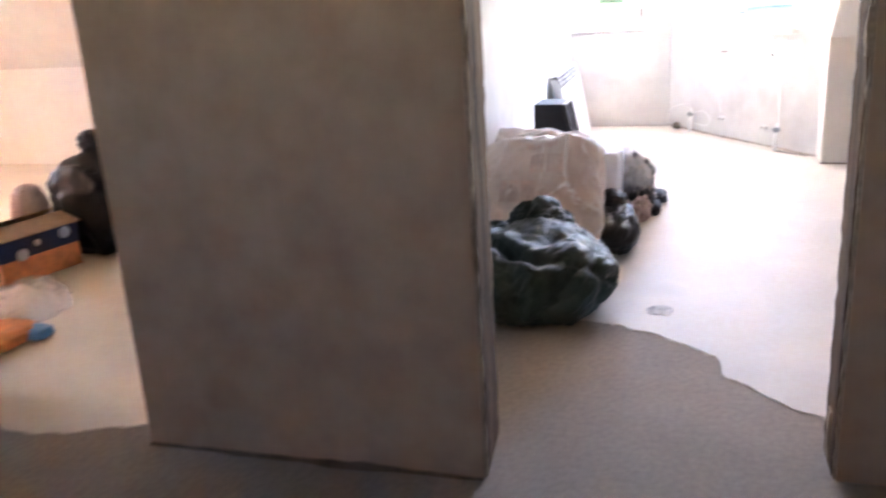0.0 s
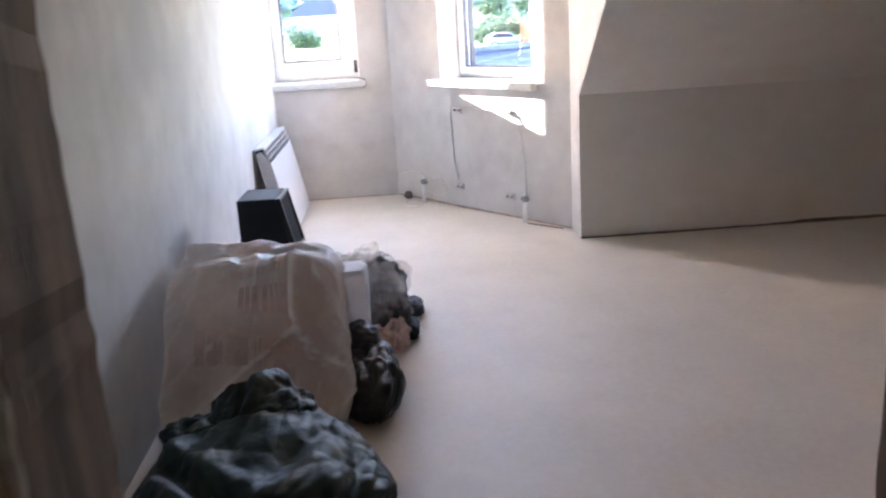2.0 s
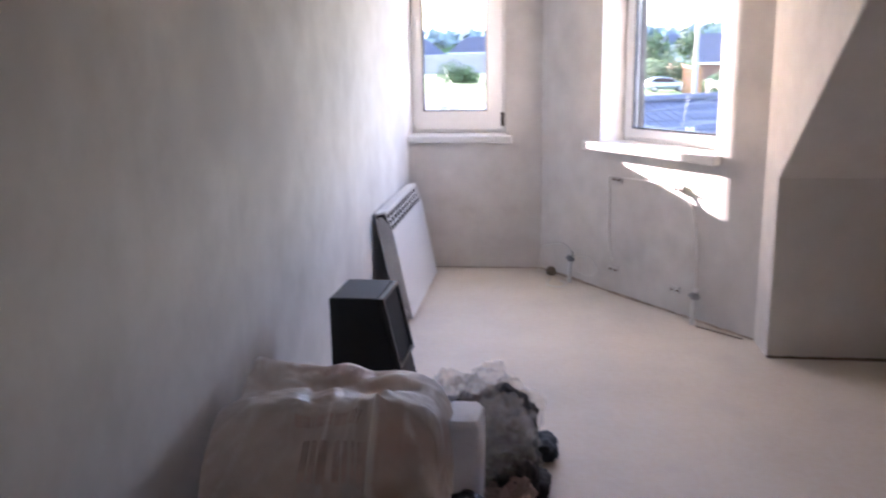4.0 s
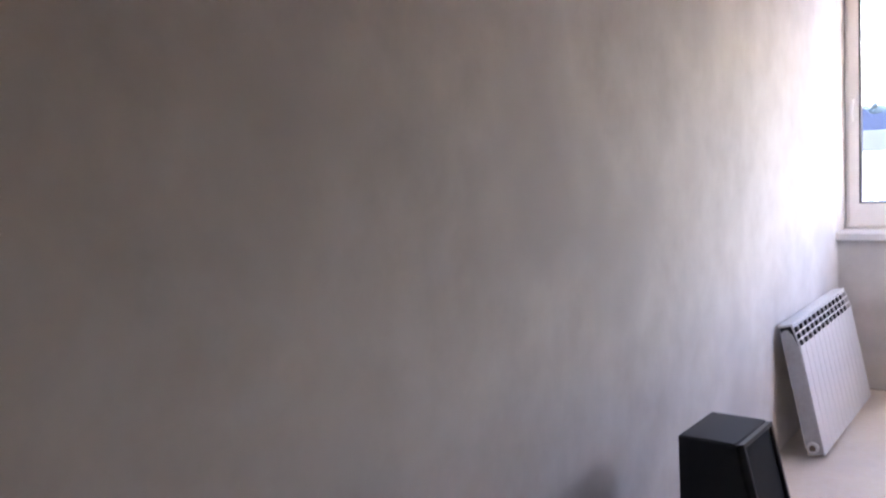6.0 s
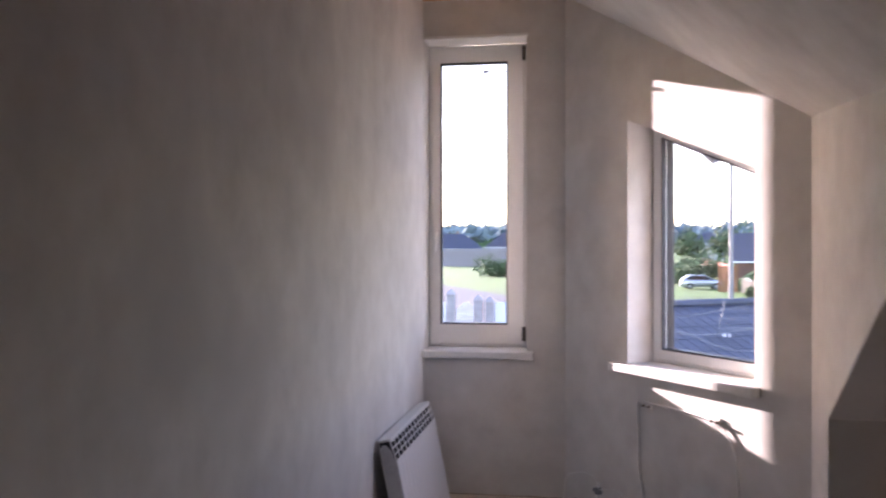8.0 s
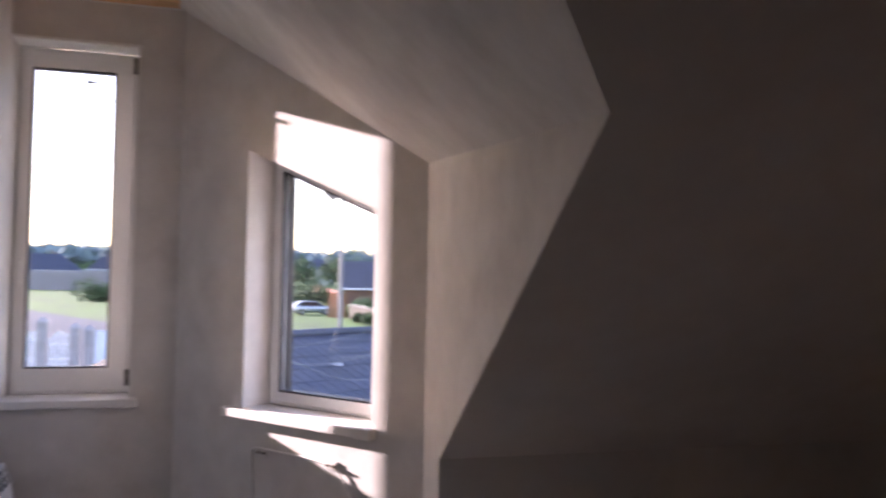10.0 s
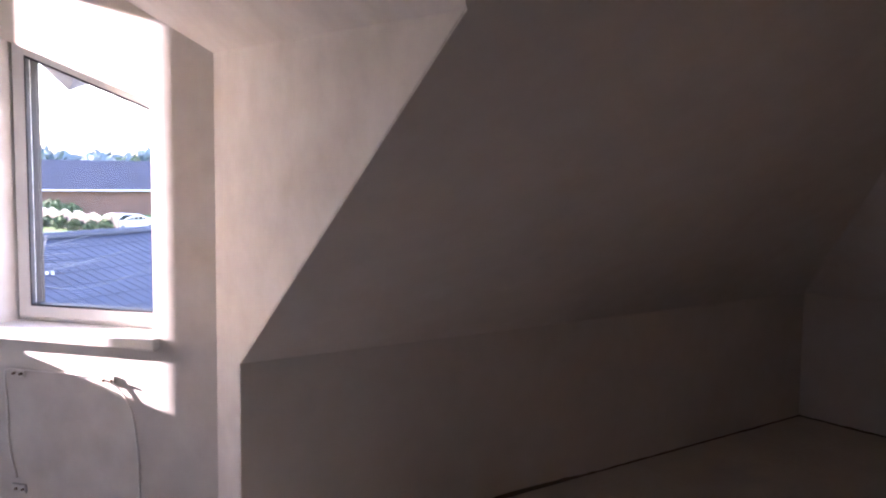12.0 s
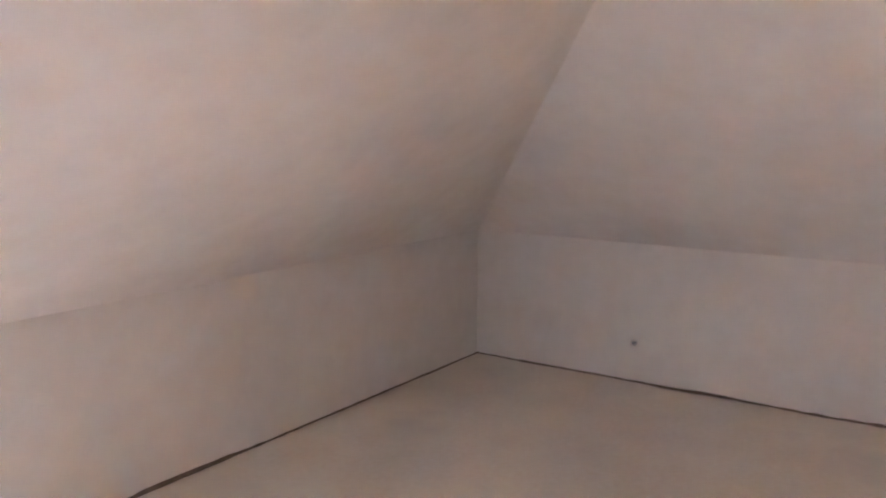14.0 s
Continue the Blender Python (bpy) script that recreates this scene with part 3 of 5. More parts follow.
def radiator():
    """A sectional radiator leaning back on the wall; own x is its depth, y along it, z up it."""
    e = tagged(new("radiator"), "white aluminium sectional radiator leaning against the wall", "radiator")
    n, w, d, h = 13, 0.078, 0.08, 0.592
    first = None
    for i in range(n):
        if first is None:
            bm = bmesh.new()
            box(bm, d - 0.006, d, 0.001, w - 0.001, 0.0, h - 0.108, 0.002)         # front plate
            box(bm, 0.012, d - 0.006, w / 2 - 0.004, w / 2 + 0.004, 0.03, h - 0.13)  # web
            box(bm, 0.0, 0.004, 0.012, w - 0.012, 0.03, h - 0.03)                    # back plate
            tube(bm, [(0.04, 0.0, 0.045), (0.04, w, 0.045)], 0.022, 10)
            tube(bm, [(0.022, 0.0, h - 0.045), (0.022, w, h - 0.045)], 0.014, 10)
            box(bm, 0.000, 0.066, 0.0, w, h - 0.012, h, 0.004)                       # top lip
            for k in range(4):                                                       # front edges of the grille
                z0, x0 = h - 0.014 - k * 0.030, 0.064 + k * 0.0052
                box(bm, x0 - 0.003, x0, 0.0, w, z0 - 0.007, z0)
            for y0, y1 in ((0.0, 0.005), (w - 0.005, w)):
                prism(bm, [(0.058, y0, h - 0.010), (0.065, y0, h - 0.010), (0.082, y0, h - 0.112), (0.075, y0, h - 0.112)], (0, y1 - y0, 0))
            first = part("section", bm, RAD_WHITE, e)
        else:
            o = new("section", first.data)
            o.parent = e
            o.location = (0, i * w, 0)
    # near-black slab and fins: the shade inside the grille cells, put into colour
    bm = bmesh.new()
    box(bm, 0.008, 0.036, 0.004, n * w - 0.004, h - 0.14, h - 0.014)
    for k in range(n):                                                           # fins between the grille edges and the slab, dark as the cells' shade
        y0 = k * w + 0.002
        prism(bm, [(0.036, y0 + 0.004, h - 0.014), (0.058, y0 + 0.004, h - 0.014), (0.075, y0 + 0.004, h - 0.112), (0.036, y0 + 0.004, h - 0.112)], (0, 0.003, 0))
    part("cell_shade", bm, RAD_CELL_SHADE, e, "dark slab and fins painted as shade behind the grille")
    bm = bmesh.new()
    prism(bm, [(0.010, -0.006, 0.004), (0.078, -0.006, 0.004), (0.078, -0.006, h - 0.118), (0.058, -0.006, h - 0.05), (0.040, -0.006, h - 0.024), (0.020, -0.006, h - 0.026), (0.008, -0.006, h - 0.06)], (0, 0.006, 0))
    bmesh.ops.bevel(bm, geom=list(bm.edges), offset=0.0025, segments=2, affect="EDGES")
    part("end_plate", bm, RAD_SHADED, e, "end plate with its shade put into a greyer colour")
    for z in (0.04,):
        bm = bmesh.new()
        tube(bm, [(0.04, -0.02, z), (0.04, -0.003, z)], 0.026, 14)
        port = part("port", bm, RAD_WHITE, e, "round threaded port")
        # solid disc over the closed port, its dark colour standing for the hole's shade
        bm = bmesh.new()
        tube(bm, [(0.04, -0.0215, z), (0.04, -0.0195, z)], 0.014, 12)
        part("port_shade", bm, GAP, port, "dark disc painted as the shade in the port")
    return e


rad = radiator()
rad.matrix_world = pose(0.126, 4.905, 0.0, 0, -11.3, 0)
rad.location.z = 0.014


def speaker():
    e = tagged(new("loudspeaker"), "black floor loudspeaker with a sloping front", "loudspeaker")
    y0, y1, h = 0.0, 0.245, 0.612
    bm = bmesh.new()
    prof = [(0.0, 0.012), (0.255, 0.012), (0.255, 0.20), (0.165, h), (0.0, h)]
    prism(bm, [(x, y0, z) for x, z in prof], (0, y1 - y0, 0))
    bmesh.ops.bevel(bm, geom=list(bm.edges), offset=0.004, segments=2, affect="EDGES")
    cab = part("cabinet", bm, BLACK, e, "black vinyl cabinet")

    def front(u, y, out):
        z = 0.20 + u * (h - 0.20)
        return Vector((0.255 - 0.09 * u + out, y, z))

    bm = bmesh.new()
    o = [front(0.40, 0.008, 0), front(0.40, 0.238, 0), front(0.992, 0.238, 0), front(0.992, 0.008, 0)]
    i_ = [front(0.43, 0.020, 0), front(0.43, 0.226, 0), front(0.965, 0.226, 0), front(0.965, 0.020, 0)]
    d = Vector((0.016, 0, 0.003))
    r = [[bm.verts.new(p) for p in o], [bm.verts.new(p + d) for p in o], [bm.verts.new(p + d) for p in i_], [bm.verts.new(p) for p in i_]]
    for q in range(4):
        a, b = r[q], r[(q + 1) % 4]
        for k in range(4):
            bm.faces.new((a[k], a[(k + 1) % 4], b[(k + 1) % 4], b[k]))
    part("grille_frame", bm, GREYP, e, "dark grey plastic surround")
    bm = bmesh.new()
    prism(bm, [p + Vector((0.002, 0, 0)) for p in i_], (0.006, 0, 0.001))
    part("grille", bm, CLOTH, e, "black cloth grille")
    bm = bmesh.new()
    c = Vector((0.262, 0.125, 0.135))
    bmesh.ops.create_cone(bm, cap_ends=True, segments=32, radius1=0.098, radius2=0.088, depth=0.02, matrix=Matrix.Translation(c) @ Matrix.Rotation(math.pi / 2, 4, "Y"))
    part("woofer_ring", bm, GREYP, e, "dark woofer surround")
    bm = bmesh.new()
    bmesh.ops.create_uvsphere(bm, u_segments=24, v_segments=10, radius=0.04, matrix=Matrix.Translation(c + Vector((0.008, 0, 0))) @ Matrix.Diagonal((0.4, 1, 1, 1)))
    part("woofer_cone", bm, BLACK, e, "", True)
    for x in (0.03, 0.225):
        for y in (0.03, 0.22):
            bm = bmesh.new()
            tube(bm, [(x, y, 0), (x, y, 0.014)], 0.014, 10)
            part("foot", bm, GREYP, e, "rubber foot")
    return e


GREYP = material("dark_plastic", (0.022, 0.023, 0.027), 0.28, vary=0.1, bump=0.02)
CLOTH = material("grille_cloth", (0.012, 0.012, 0.013), 0.9, vary=0.2, fine=300, bump=0.3)
speaker().matrix_world = pose(0.192, 3.288, 0.005, 0, 0, -2)


# ---- bags ----
def bag_surface(d, c, half, e, seed, fold, crease, shear, pull, freq):
    """The point of a slumped bag's surface in the direction d."""
    q = Vector([math.copysign(abs(k) ** e, k) for k in d])
    p = Vector((q.x * half[0], q.y * half[1], q.z * half[2]))
    s = Vector((seed, seed * 0.7, -seed))
    w = Vector((noise.noise(d * 1.3 + s), noise.noise(d * 1.3 + s * 2), noise.noise(d * 1.3 - s)))
    k1 = 1 - abs(noise.noise((d + w * 0.5) * 2.1 * freq + s)) * 2
    k2 = 1 - abs(noise.noise((d + w * 0.8) * 4.6 * freq - s)) * 2
    k3 = 1 - abs(noise.noise((d + w) * 9.5 * freq + s * 3)) * 2
    p += d * (fold * k1 + crease * k2 + crease * 0.45 * k3) + w * fold * 0.9
    p.x += shear[0] * (p.z + half[2])
    p.y += shear[1] * (p.z + half[2])
    if len(shear) > 2 and q.y < 0:
        p.y += shear[2] * (p.z + half[2]) * -q.y
    for at, to, rad in pull or ():
        f = max(0, 1 - (d - Vector(at).normalized()).length / rad)
        p += Vector(to) * f * f
    p += Vector(c)
    if p.z < 0.006:
        p.z = 0.006 + 0.002 * noise.noise(d * 5)
    return p


def bag_mesh(c, half, e, seed, fold=0.03, crease=0.012, shear=(0, 0), sub=5, pull=None, freq=1.0):
    """A slumped bag: a blunt superellipsoid with long folds and sharp creases, flat where it lies."""
    bm = bmesh.new()
    bmesh.ops.create_icosphere(bm, subdivisions=sub, radius=1)
    for v in bm.verts:
        v.co = bag_surface(v.co.normalized(), c, half, e, seed, fold, crease, shear, pull, freq)
    return bm


def film_material(name, base, rough, clear, crinkle, trans, spots=None, ridge_light=None):
    """Thin plastic film: partly see-through, with light passing into it."""
    m = material(name, base, rough, vary=0.12, scale=5, fine=16, bump=crinkle, spots=spots, dist=0.02)
    nt = m.node_tree
    b = nt.nodes["Principled BSDF"]
    out = nt.nodes["Material Output"]
    tl = nt.nodes.new("ShaderNodeBsdfTranslucent")
    tl.inputs[0].default_value = (*base, 1)
    tp = nt.nodes.new("ShaderNodeBsdfTransparent")
    m1, m2 = nt.nodes.new("ShaderNodeMixShader"), nt.nodes.new("ShaderNodeMixShader")
    m1.inputs[0].default_value, m2.inputs[0].default_value = trans, clear
    if ridge_light:
        # sharp folds get a paler colour, painting the light that shines through them
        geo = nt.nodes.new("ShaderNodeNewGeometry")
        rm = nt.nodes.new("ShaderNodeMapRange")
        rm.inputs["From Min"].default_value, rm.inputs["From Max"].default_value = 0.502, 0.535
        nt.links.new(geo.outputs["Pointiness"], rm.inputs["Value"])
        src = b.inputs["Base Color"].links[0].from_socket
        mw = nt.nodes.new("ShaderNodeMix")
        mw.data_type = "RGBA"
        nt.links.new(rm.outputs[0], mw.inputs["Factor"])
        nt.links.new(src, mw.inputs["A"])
        mw.inputs["B"].default_value = (*ridge_light, 1)
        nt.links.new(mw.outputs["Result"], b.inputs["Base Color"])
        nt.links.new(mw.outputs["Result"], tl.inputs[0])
    nt.links.new(b.outputs[0], m1.inputs[1])
    nt.links.new(tl.outputs[0], m1.inputs[2])
    nt.links.new(m1.outputs[0], m2.inputs[1])
    nt.links.new(tp.outputs[0], m2.inputs[2])
    nt.links.new(m2.outputs[0], out.inputs[0])
    return m


GREENBAG = material("green_polythene", (0.021, 0.041, 0.035), 0.5, vary=0.25, scale=6, fine=14, bump=0.5, spec=0.4, dist=0.02)


def add_creases(m, scale, strength, reach):
    """Sharp creases of thin film, laid over the surface's own relief."""
    nt = m.node_tree
    co = nt.nodes.new("ShaderNodeTexCoord")
    wob = nt.nodes.new("ShaderNodeTexNoise")
    wob.inputs["Scale"].default_value = scale * 0.5
    mixv = nt.nodes.new("ShaderNodeMix")
    mixv.data_type = "VECTOR"
    mixv.inputs["Factor"].default_value = 0.18
    nt.links.new(co.outputs["Object"], wob.inputs["Vector"])
    nt.links.new(co.outputs["Object"], mixv.inputs["A"])
    nt.links.new(wob.outputs["Color"], mixv.inputs["B"])
    vo = nt.nodes.new("ShaderNodeTexVoronoi")
    vo.feature = "DISTANCE_TO_EDGE"
    vo.inputs["Scale"].default_value = scale
    nt.links.new(mixv.outputs["Result"], vo.inputs["Vector"])
    bp = nt.nodes.new("ShaderNodeBump")
    bp.inputs["Strength"].default_value, bp.inputs["Distance"].default_value = strength, reach
    nt.links.new(vo.outputs["Distance"], bp.inputs["Height"])
    b = nt.nodes["Principled BSDF"]
    nt.links.new(b.inputs["Normal"].links[0].from_socket, bp.inputs["Normal"])
    nt.links.new(bp.outputs[0], b.inputs["Normal"])


add_creases(GREENBAG, 7.0, 0.45, 0.07)
BLACKBAG = material("black_polythene", (0.005, 0.005, 0.006), 0.36, vary=0.2, scale=6, fine=40, bump=0.1)
SACKM = film_material("milky_sack", (0.82, 0.75, 0.69), 0.36, 0.0, 0.15, 0.5, spots=((0.68, 0.56, 0.49), 3.0, 0.50), ridge_light=(0.97, 0.95, 0.92))
PRINT = material("faded_red_print", (0.70, 0.54, 0.48), 0.5, vary=0.3, scale=12, bump=0.0)
CLEARM = film_material("clear_film", (0.95, 0.95, 0.97), 0.10, 0.75, 0.4, 0.06)
CLEARM.node_tree.nodes["Principled BSDF"].inputs["Metallic"].default_value = 0.5
WHITEF = film_material("white_foam", (0.92, 0.92, 0.94), 0.6, 0.0, 0.2, 0.45)
GREYITEM = material("grey_cloth", (0.045, 0.042, 0.043), 0.8, vary=0.3, scale=9, bump=0.3)
PINKITEM = material("pale_pink_cloth", (0.62, 0.46, 0.42), 0.8, vary=0.15, scale=9, bump=0.2)

def line_near(p, pts):
    """The distance from p to a line of points."""
    best = 9.0
    for a, b in zip(pts, pts[1:]):
        u = b - a
        f = max(0.0, min(1.0, (p - a).dot(u) / u.length_squared))
        best = min(best, (p - a - u * f).length)
    return best


class Slumped:
    """A soft bag: a rounded box, sheared and pulled, with named folds, long wrinkles and crumpled film."""

    def __init__(self, c, half, n, shear=(0, 0, 0), pull=(), folds=(), wrinkle=0.01, crumple=0.008, cell=9.0, along=(0, 0, 1), seed=1.0):
        self.c, self.half, self.n, self.shear, self.pull = Vector(c), Vector(half), n, shear, pull
        self.folds = [([Vector(p) for p in pts], h, w) for pts, h, w in folds]
        self.wrinkle, self.crumple, self.cell, self.along = wrinkle, crumple, cell, Vector(along).normalized()
        self.s = Vector((seed, seed * 0.7, -seed))

    def base(self, u):
        k = sum(abs(x) ** self.n for x in u) ** (1 / self.n)
        q = Vector(u) / k
        h = self.half
        p = Vector((q.x * h.x, q.y * h.y, q.z * h.z))
        nrm = Vector([math.copysign(abs(x) ** (self.n - 1), x) / y for x, y in zip(q, h)]).normalized()
        up = p.z + h.z
        p.x += self.shear[0] * up
        p.y += self.shear[1] * up + (self.shear[2] * up * -q.y if q.y < 0 else 0)
        for at, to, rad in self.pull:
            f = max(0, 1 - (q - Vector(at)).length / rad)
            p += Vector(to) * f * f
        return p + self.c, nrm

    def point(self, u, out=0.0):
        p, nrm = self.base(u)
        w = Vector((noise.noise(p * 3 + self.s), noise.noise(p * 3 - self.s), noise.noise(p * 3 + self.s * 2)))
        m = p + w * 0.07
        m = m - self.along * (m.dot(self.along) * 0.6)
        k = noise.noise(p * 4.2 + self.s) * 0.6 + (0.5 - abs(noise.noise(m * 9 + self.s)) * 1.6) * 0.7
        d = noise.voronoi(m * self.cell + self.s)[0]
        d2 = noise.voronoi((m + w * 0.03) * self.cell * 2.3 - self.s)[0]
        d3 = noise.voronoi((m + w * 0.05) * self.cell * 5.1 + self.s * 3)[0]
        k2 = min(d[1] - d[0], 0.6) - 0.25 + 0.45 * (min(d2[1] - d2[0], 0.5) - 0.2) + 0.2 * (min(d3[1] - d3[0], 0.5) - 0.2)
        off = self.wrinkle * k + self.crumple * k2 * 2
        for pts, h, wd in self.folds:
            r = line_near(p, pts) / wd
            if r < 1:
                off += h * (1 - r) ** 1.6
        p = p + nrm * (off + out)
        if p.z < 0.006:
            p.z = 0.006 + 0.002 * noise.noise(p * 15)
        return p

    def mesh(self, cuts=48):
        bm = bmesh.new()
        bmesh.ops.create_cube(bm, size=2)
        bmesh.ops.subdivide_edges(bm, edges=list(bm.edges), cuts=cuts, use_grid_fill=True)
        for v in bm.verts:
            v.co = self.point(Vector([math.tan(x * 0.72) / math.tan(0.72) for x in v.co]))
        return bm


gb = tagged(new("green_rubbish_bag"), "full dark green plastic rubbish bag slumped on the floor", "rubbish bag")
crease = [(0.24, 1.72, 0.28), (0.36, 1.58, 0.30), (0.45, 1.49, 0.29), (0.53, 1.46, 0.27), (0.63, 1.49, 0.25), (0.73, 1.54, 0.21), (0.79, 1.62, 0.16)]
GREEN = Slumped((0.475, 1.67, 0.15), (0.32, 0.345, 0.162), 2.5, (0.0, 0.12, 0.0), [((-0.05, 0.62, 0.78), (-0.01, 0.08, 0.062), 1.05), ((0.9, 0.1, -0.3), (0.03, 0, 0), 0.7)],
                [(crease, -0.045, 0.05), ([(x, y - 0.06, z - 0.02) for x, y, z in crease], 0.022, 0.07), ([(x, y + 0.08, z + 0.01) for x, y, z in crease], 0.018, 0.08),
                 ([(0.36, 1.88, 0.30), (0.50, 1.84, 0.30), (0.67, 1.80, 0.25)], -0.03, 0.05), ([(0.40, 1.52, 0.30), (0.43, 1.40, 0.20), (0.42, 1.36, 0.08)], -0.028, 0.06),
                 ([(0.47, 1.46, 0.28), (0.52, 1.37, 0.18), (0.50, 1.35, 0.06)], 0.02, 0.06), ([(0.56, 1.86, 0.29), (0.62, 1.66, 0.29), (0.68, 1.54, 0.25)], 0.016, 0.06)],
                0.012, 0.022, 5.0, (0.1, 1, 0.3), 14.6)
part("film", GREEN.mesh(84), GREENBAG, gb, "", True)
part("neck", Slumped((0.47, 1.92, 0.30), (0.15, 0.10, 0.075), 2.3, (0, 0, 0), (), [([(0.37, 1.90, 0.36), (0.46, 1.93, 0.38), (0.52, 2.0, 0.36)], 0.03, 0.05)], 0.025, 0.018, 12.0, (0.2, 1, 0.6), 18.2).mesh(36),
     GREENBAG, gb, "gathered and knotted neck of the bag", True)
part("neck_flap", Slumped((0.29, 1.90, 0.25), (0.095, 0.08, 0.06), 2.4, (0, 0, 0), (), (), 0.025, 0.024, 13.0, (1, 1, 0.3), 24.2).mesh(28), GREENBAG, gb, "loose crumpled flap of film", True)

sack = tagged(new("milky_sack"), "large milky plastic sack with faded red print", "sack")
arch = [(0.49, 2.60, 0.53), (0.495, 2.47, 0.42), (0.52, 2.40, 0.355), (0.585, 2.36, 0.30), (0.67, 2.34, 0.25), (0.70, 2.26, 0.16), (0.66, 2.17, 0.08)]
SACK = Slumped((0.36, 2.50, 0.266), (0.30, 0.34, 0.268), 5.5, (0.0, 0.24, 0.50), [((-0.9, 0.75, 0.9), (-0.04, 0.05, 0.075), 0.55), ((0.95, -0.85, -0.4), (0.055, -0.03, 0.02), 0.75), ((0.8, -0.7, 0.75), (0.0, 0.05, -0.035), 0.7)],
               [(arch, 0.036, 0.085), (arch, 0.020, 0.026), ([(x - 0.055, y, z - 0.05) for x, y, z in arch[1:]], -0.022, 0.08), ([(0.505, 2.43, 0.37), (0.43, 2.38, 0.32), (0.34, 2.35, 0.27), (0.26, 2.30, 0.21), (0.19, 2.25, 0.14)], 0.026, 0.07), ([(0.505, 2.43, 0.37), (0.43, 2.38, 0.32), (0.34, 2.35, 0.27), (0.26, 2.30, 0.21)], 0.014, 0.024),
                ([(0.05, 2.86, 0.55), (0.17, 2.74, 0.53), (0.30, 2.735, 0.52), (0.43, 2.745, 0.52), (0.56, 2.77, 0.52)], -0.018, 0.06), ([(0.10, 2.84, 0.53), (0.30, 2.83, 0.53), (0.50, 2.85, 0.52)], 0.018, 0.09),
                ([(0.02, 2.88, 0.56), (0.09, 2.60, 0.50), (0.10, 2.40, 0.30), (0.07, 2.28, 0.10)], 0.024, 0.06), ([(0.50, 2.66, 0.53), (0.62, 2.52, 0.45), (0.655, 2.45, 0.32)], 0.02, 0.06)],
               0.021, 0.010, 5.0, (0.25, 0.3, 1), 9.4)
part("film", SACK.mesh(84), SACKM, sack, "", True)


def print_block(verts, faces, face, a0, a1, b0, b1, seed):
    """A worn panel of faded print, broken into thin upright streaks, 2 mm over the film; face is 'front' or 'top'."""
    rnd = random.Random(seed)
    rows = max(1, round((b1 - b0) / 0.42))
    for r in range(rows):
        z0, z1 = b0 + (b1 - b0) * r / rows, b0 + (b1 - b0) * (r + 0.82) / rows
        a = a0
        while a < a1:
            w = rnd.uniform(0.010, 0.022)
            if rnd.random() < 0.85:
                cuts = [z0 + rnd.uniform(0, 0.02), (z0 * 2 + z1) / 3, (z0 + z1 * 2) / 3, z1 - rnd.uniform(0, 0.02)]
                for lo, hi in zip(cuts, cuts[1:]):
                    n0 = len(verts)
                    for x, z in ((a, lo), (a + w * 0.6, lo), (a + w * 0.6, hi), (a, hi)):
                        verts.append(SACK.point(Vector((x, -1, z)) if face == "front" else Vector((x, z, 1)), 0.0015))
                    faces.append((n0, n0 + 1, n0 + 2, n0 + 3))
            a += w


print_v, print_f = [], []
for k, z_ in enumerate((("front", -0.15, 0.42, 0.50, 0.95), ("front", -0.62, -0.02, 0.02, 0.48), ("front", 0.05, 0.5, -0.05, 0.34), ("top", -0.25, 0.32, -0.95, -0.62), ("top", -0.18, 0.16, 0.45, 0.75))):
    print_block(print_v, print_f, *z_, 3 + k)
me = bpy.data.meshes.new("faded_print")
me.from_pydata(print_v, [], print_f)
me.materials.append(PRINT)
tagged(new("faded_print", me), "faded red worn streaks of print", kind="stuff").parent = sack

bb = tagged(new("black_rubbish_bag"), "small shiny black plastic bag beside the sack", "rubbish bag")
part("film", Slumped((0.725, 2.54, 0.095), (0.125, 0.22, 0.105), 2.4, (0, 0, 0), [((0, 0.6, 0.8), (0, 0.05, 0.05), 0.8)], (), 0.022, 0.016, 9.0, (0.1, 1, 0.6), 12.3).mesh(40), BLACKBAG, bb, "", True)
part("neck", bag_mesh((0.70, 2.66, 0.205), (0.055, 0.055, 0.05), 0.8, 43.1, 0.012, 0.008, (0, 0), 4, None, 1.3), BLACKBAG, bb, "gathered neck of the bag", True)
bm = bag_mesh((0.668, 2.83, 0.215), (0.050, 0.095, 0.215), 0.25, 3.3, 0.006, 0.003, (0.03, 0.0), 5)
tagged(solid(bm, "white_foam_wrap", WHITEF, smooth=True), "white foam sheet folded upright behind the sack", "foam")
cb = tagged(new("clear_bag"), "crumpled clear plastic bag full of dark things", "plastic bag")
part("film", Slumped((0.715, 3.24, 0.165), (0.165, 0.25, 0.165), 2.3, (0, 0, 0), [((0.1, 0.5, 0.8), (0, 0.03, 0.05), 0.7), ((-0.7, 0.4, 0.6), (-0.05, 0.02, 0.05), 0.7)], (), 0.05, 0.045, 11.0, (0.4, 0.3, 1), 21.9).mesh(34), CLEARM, cb, "crinkled clear film")
part("inner_film", Slumped((0.72, 3.20, 0.15), (0.14, 0.21, 0.15), 2.3, (0, 0, 0), (), (), 0.05, 0.05, 12.0, (1, 0.3, 0.5), 61.3).mesh(28), CLEARM, cb, "second fold of clear film")
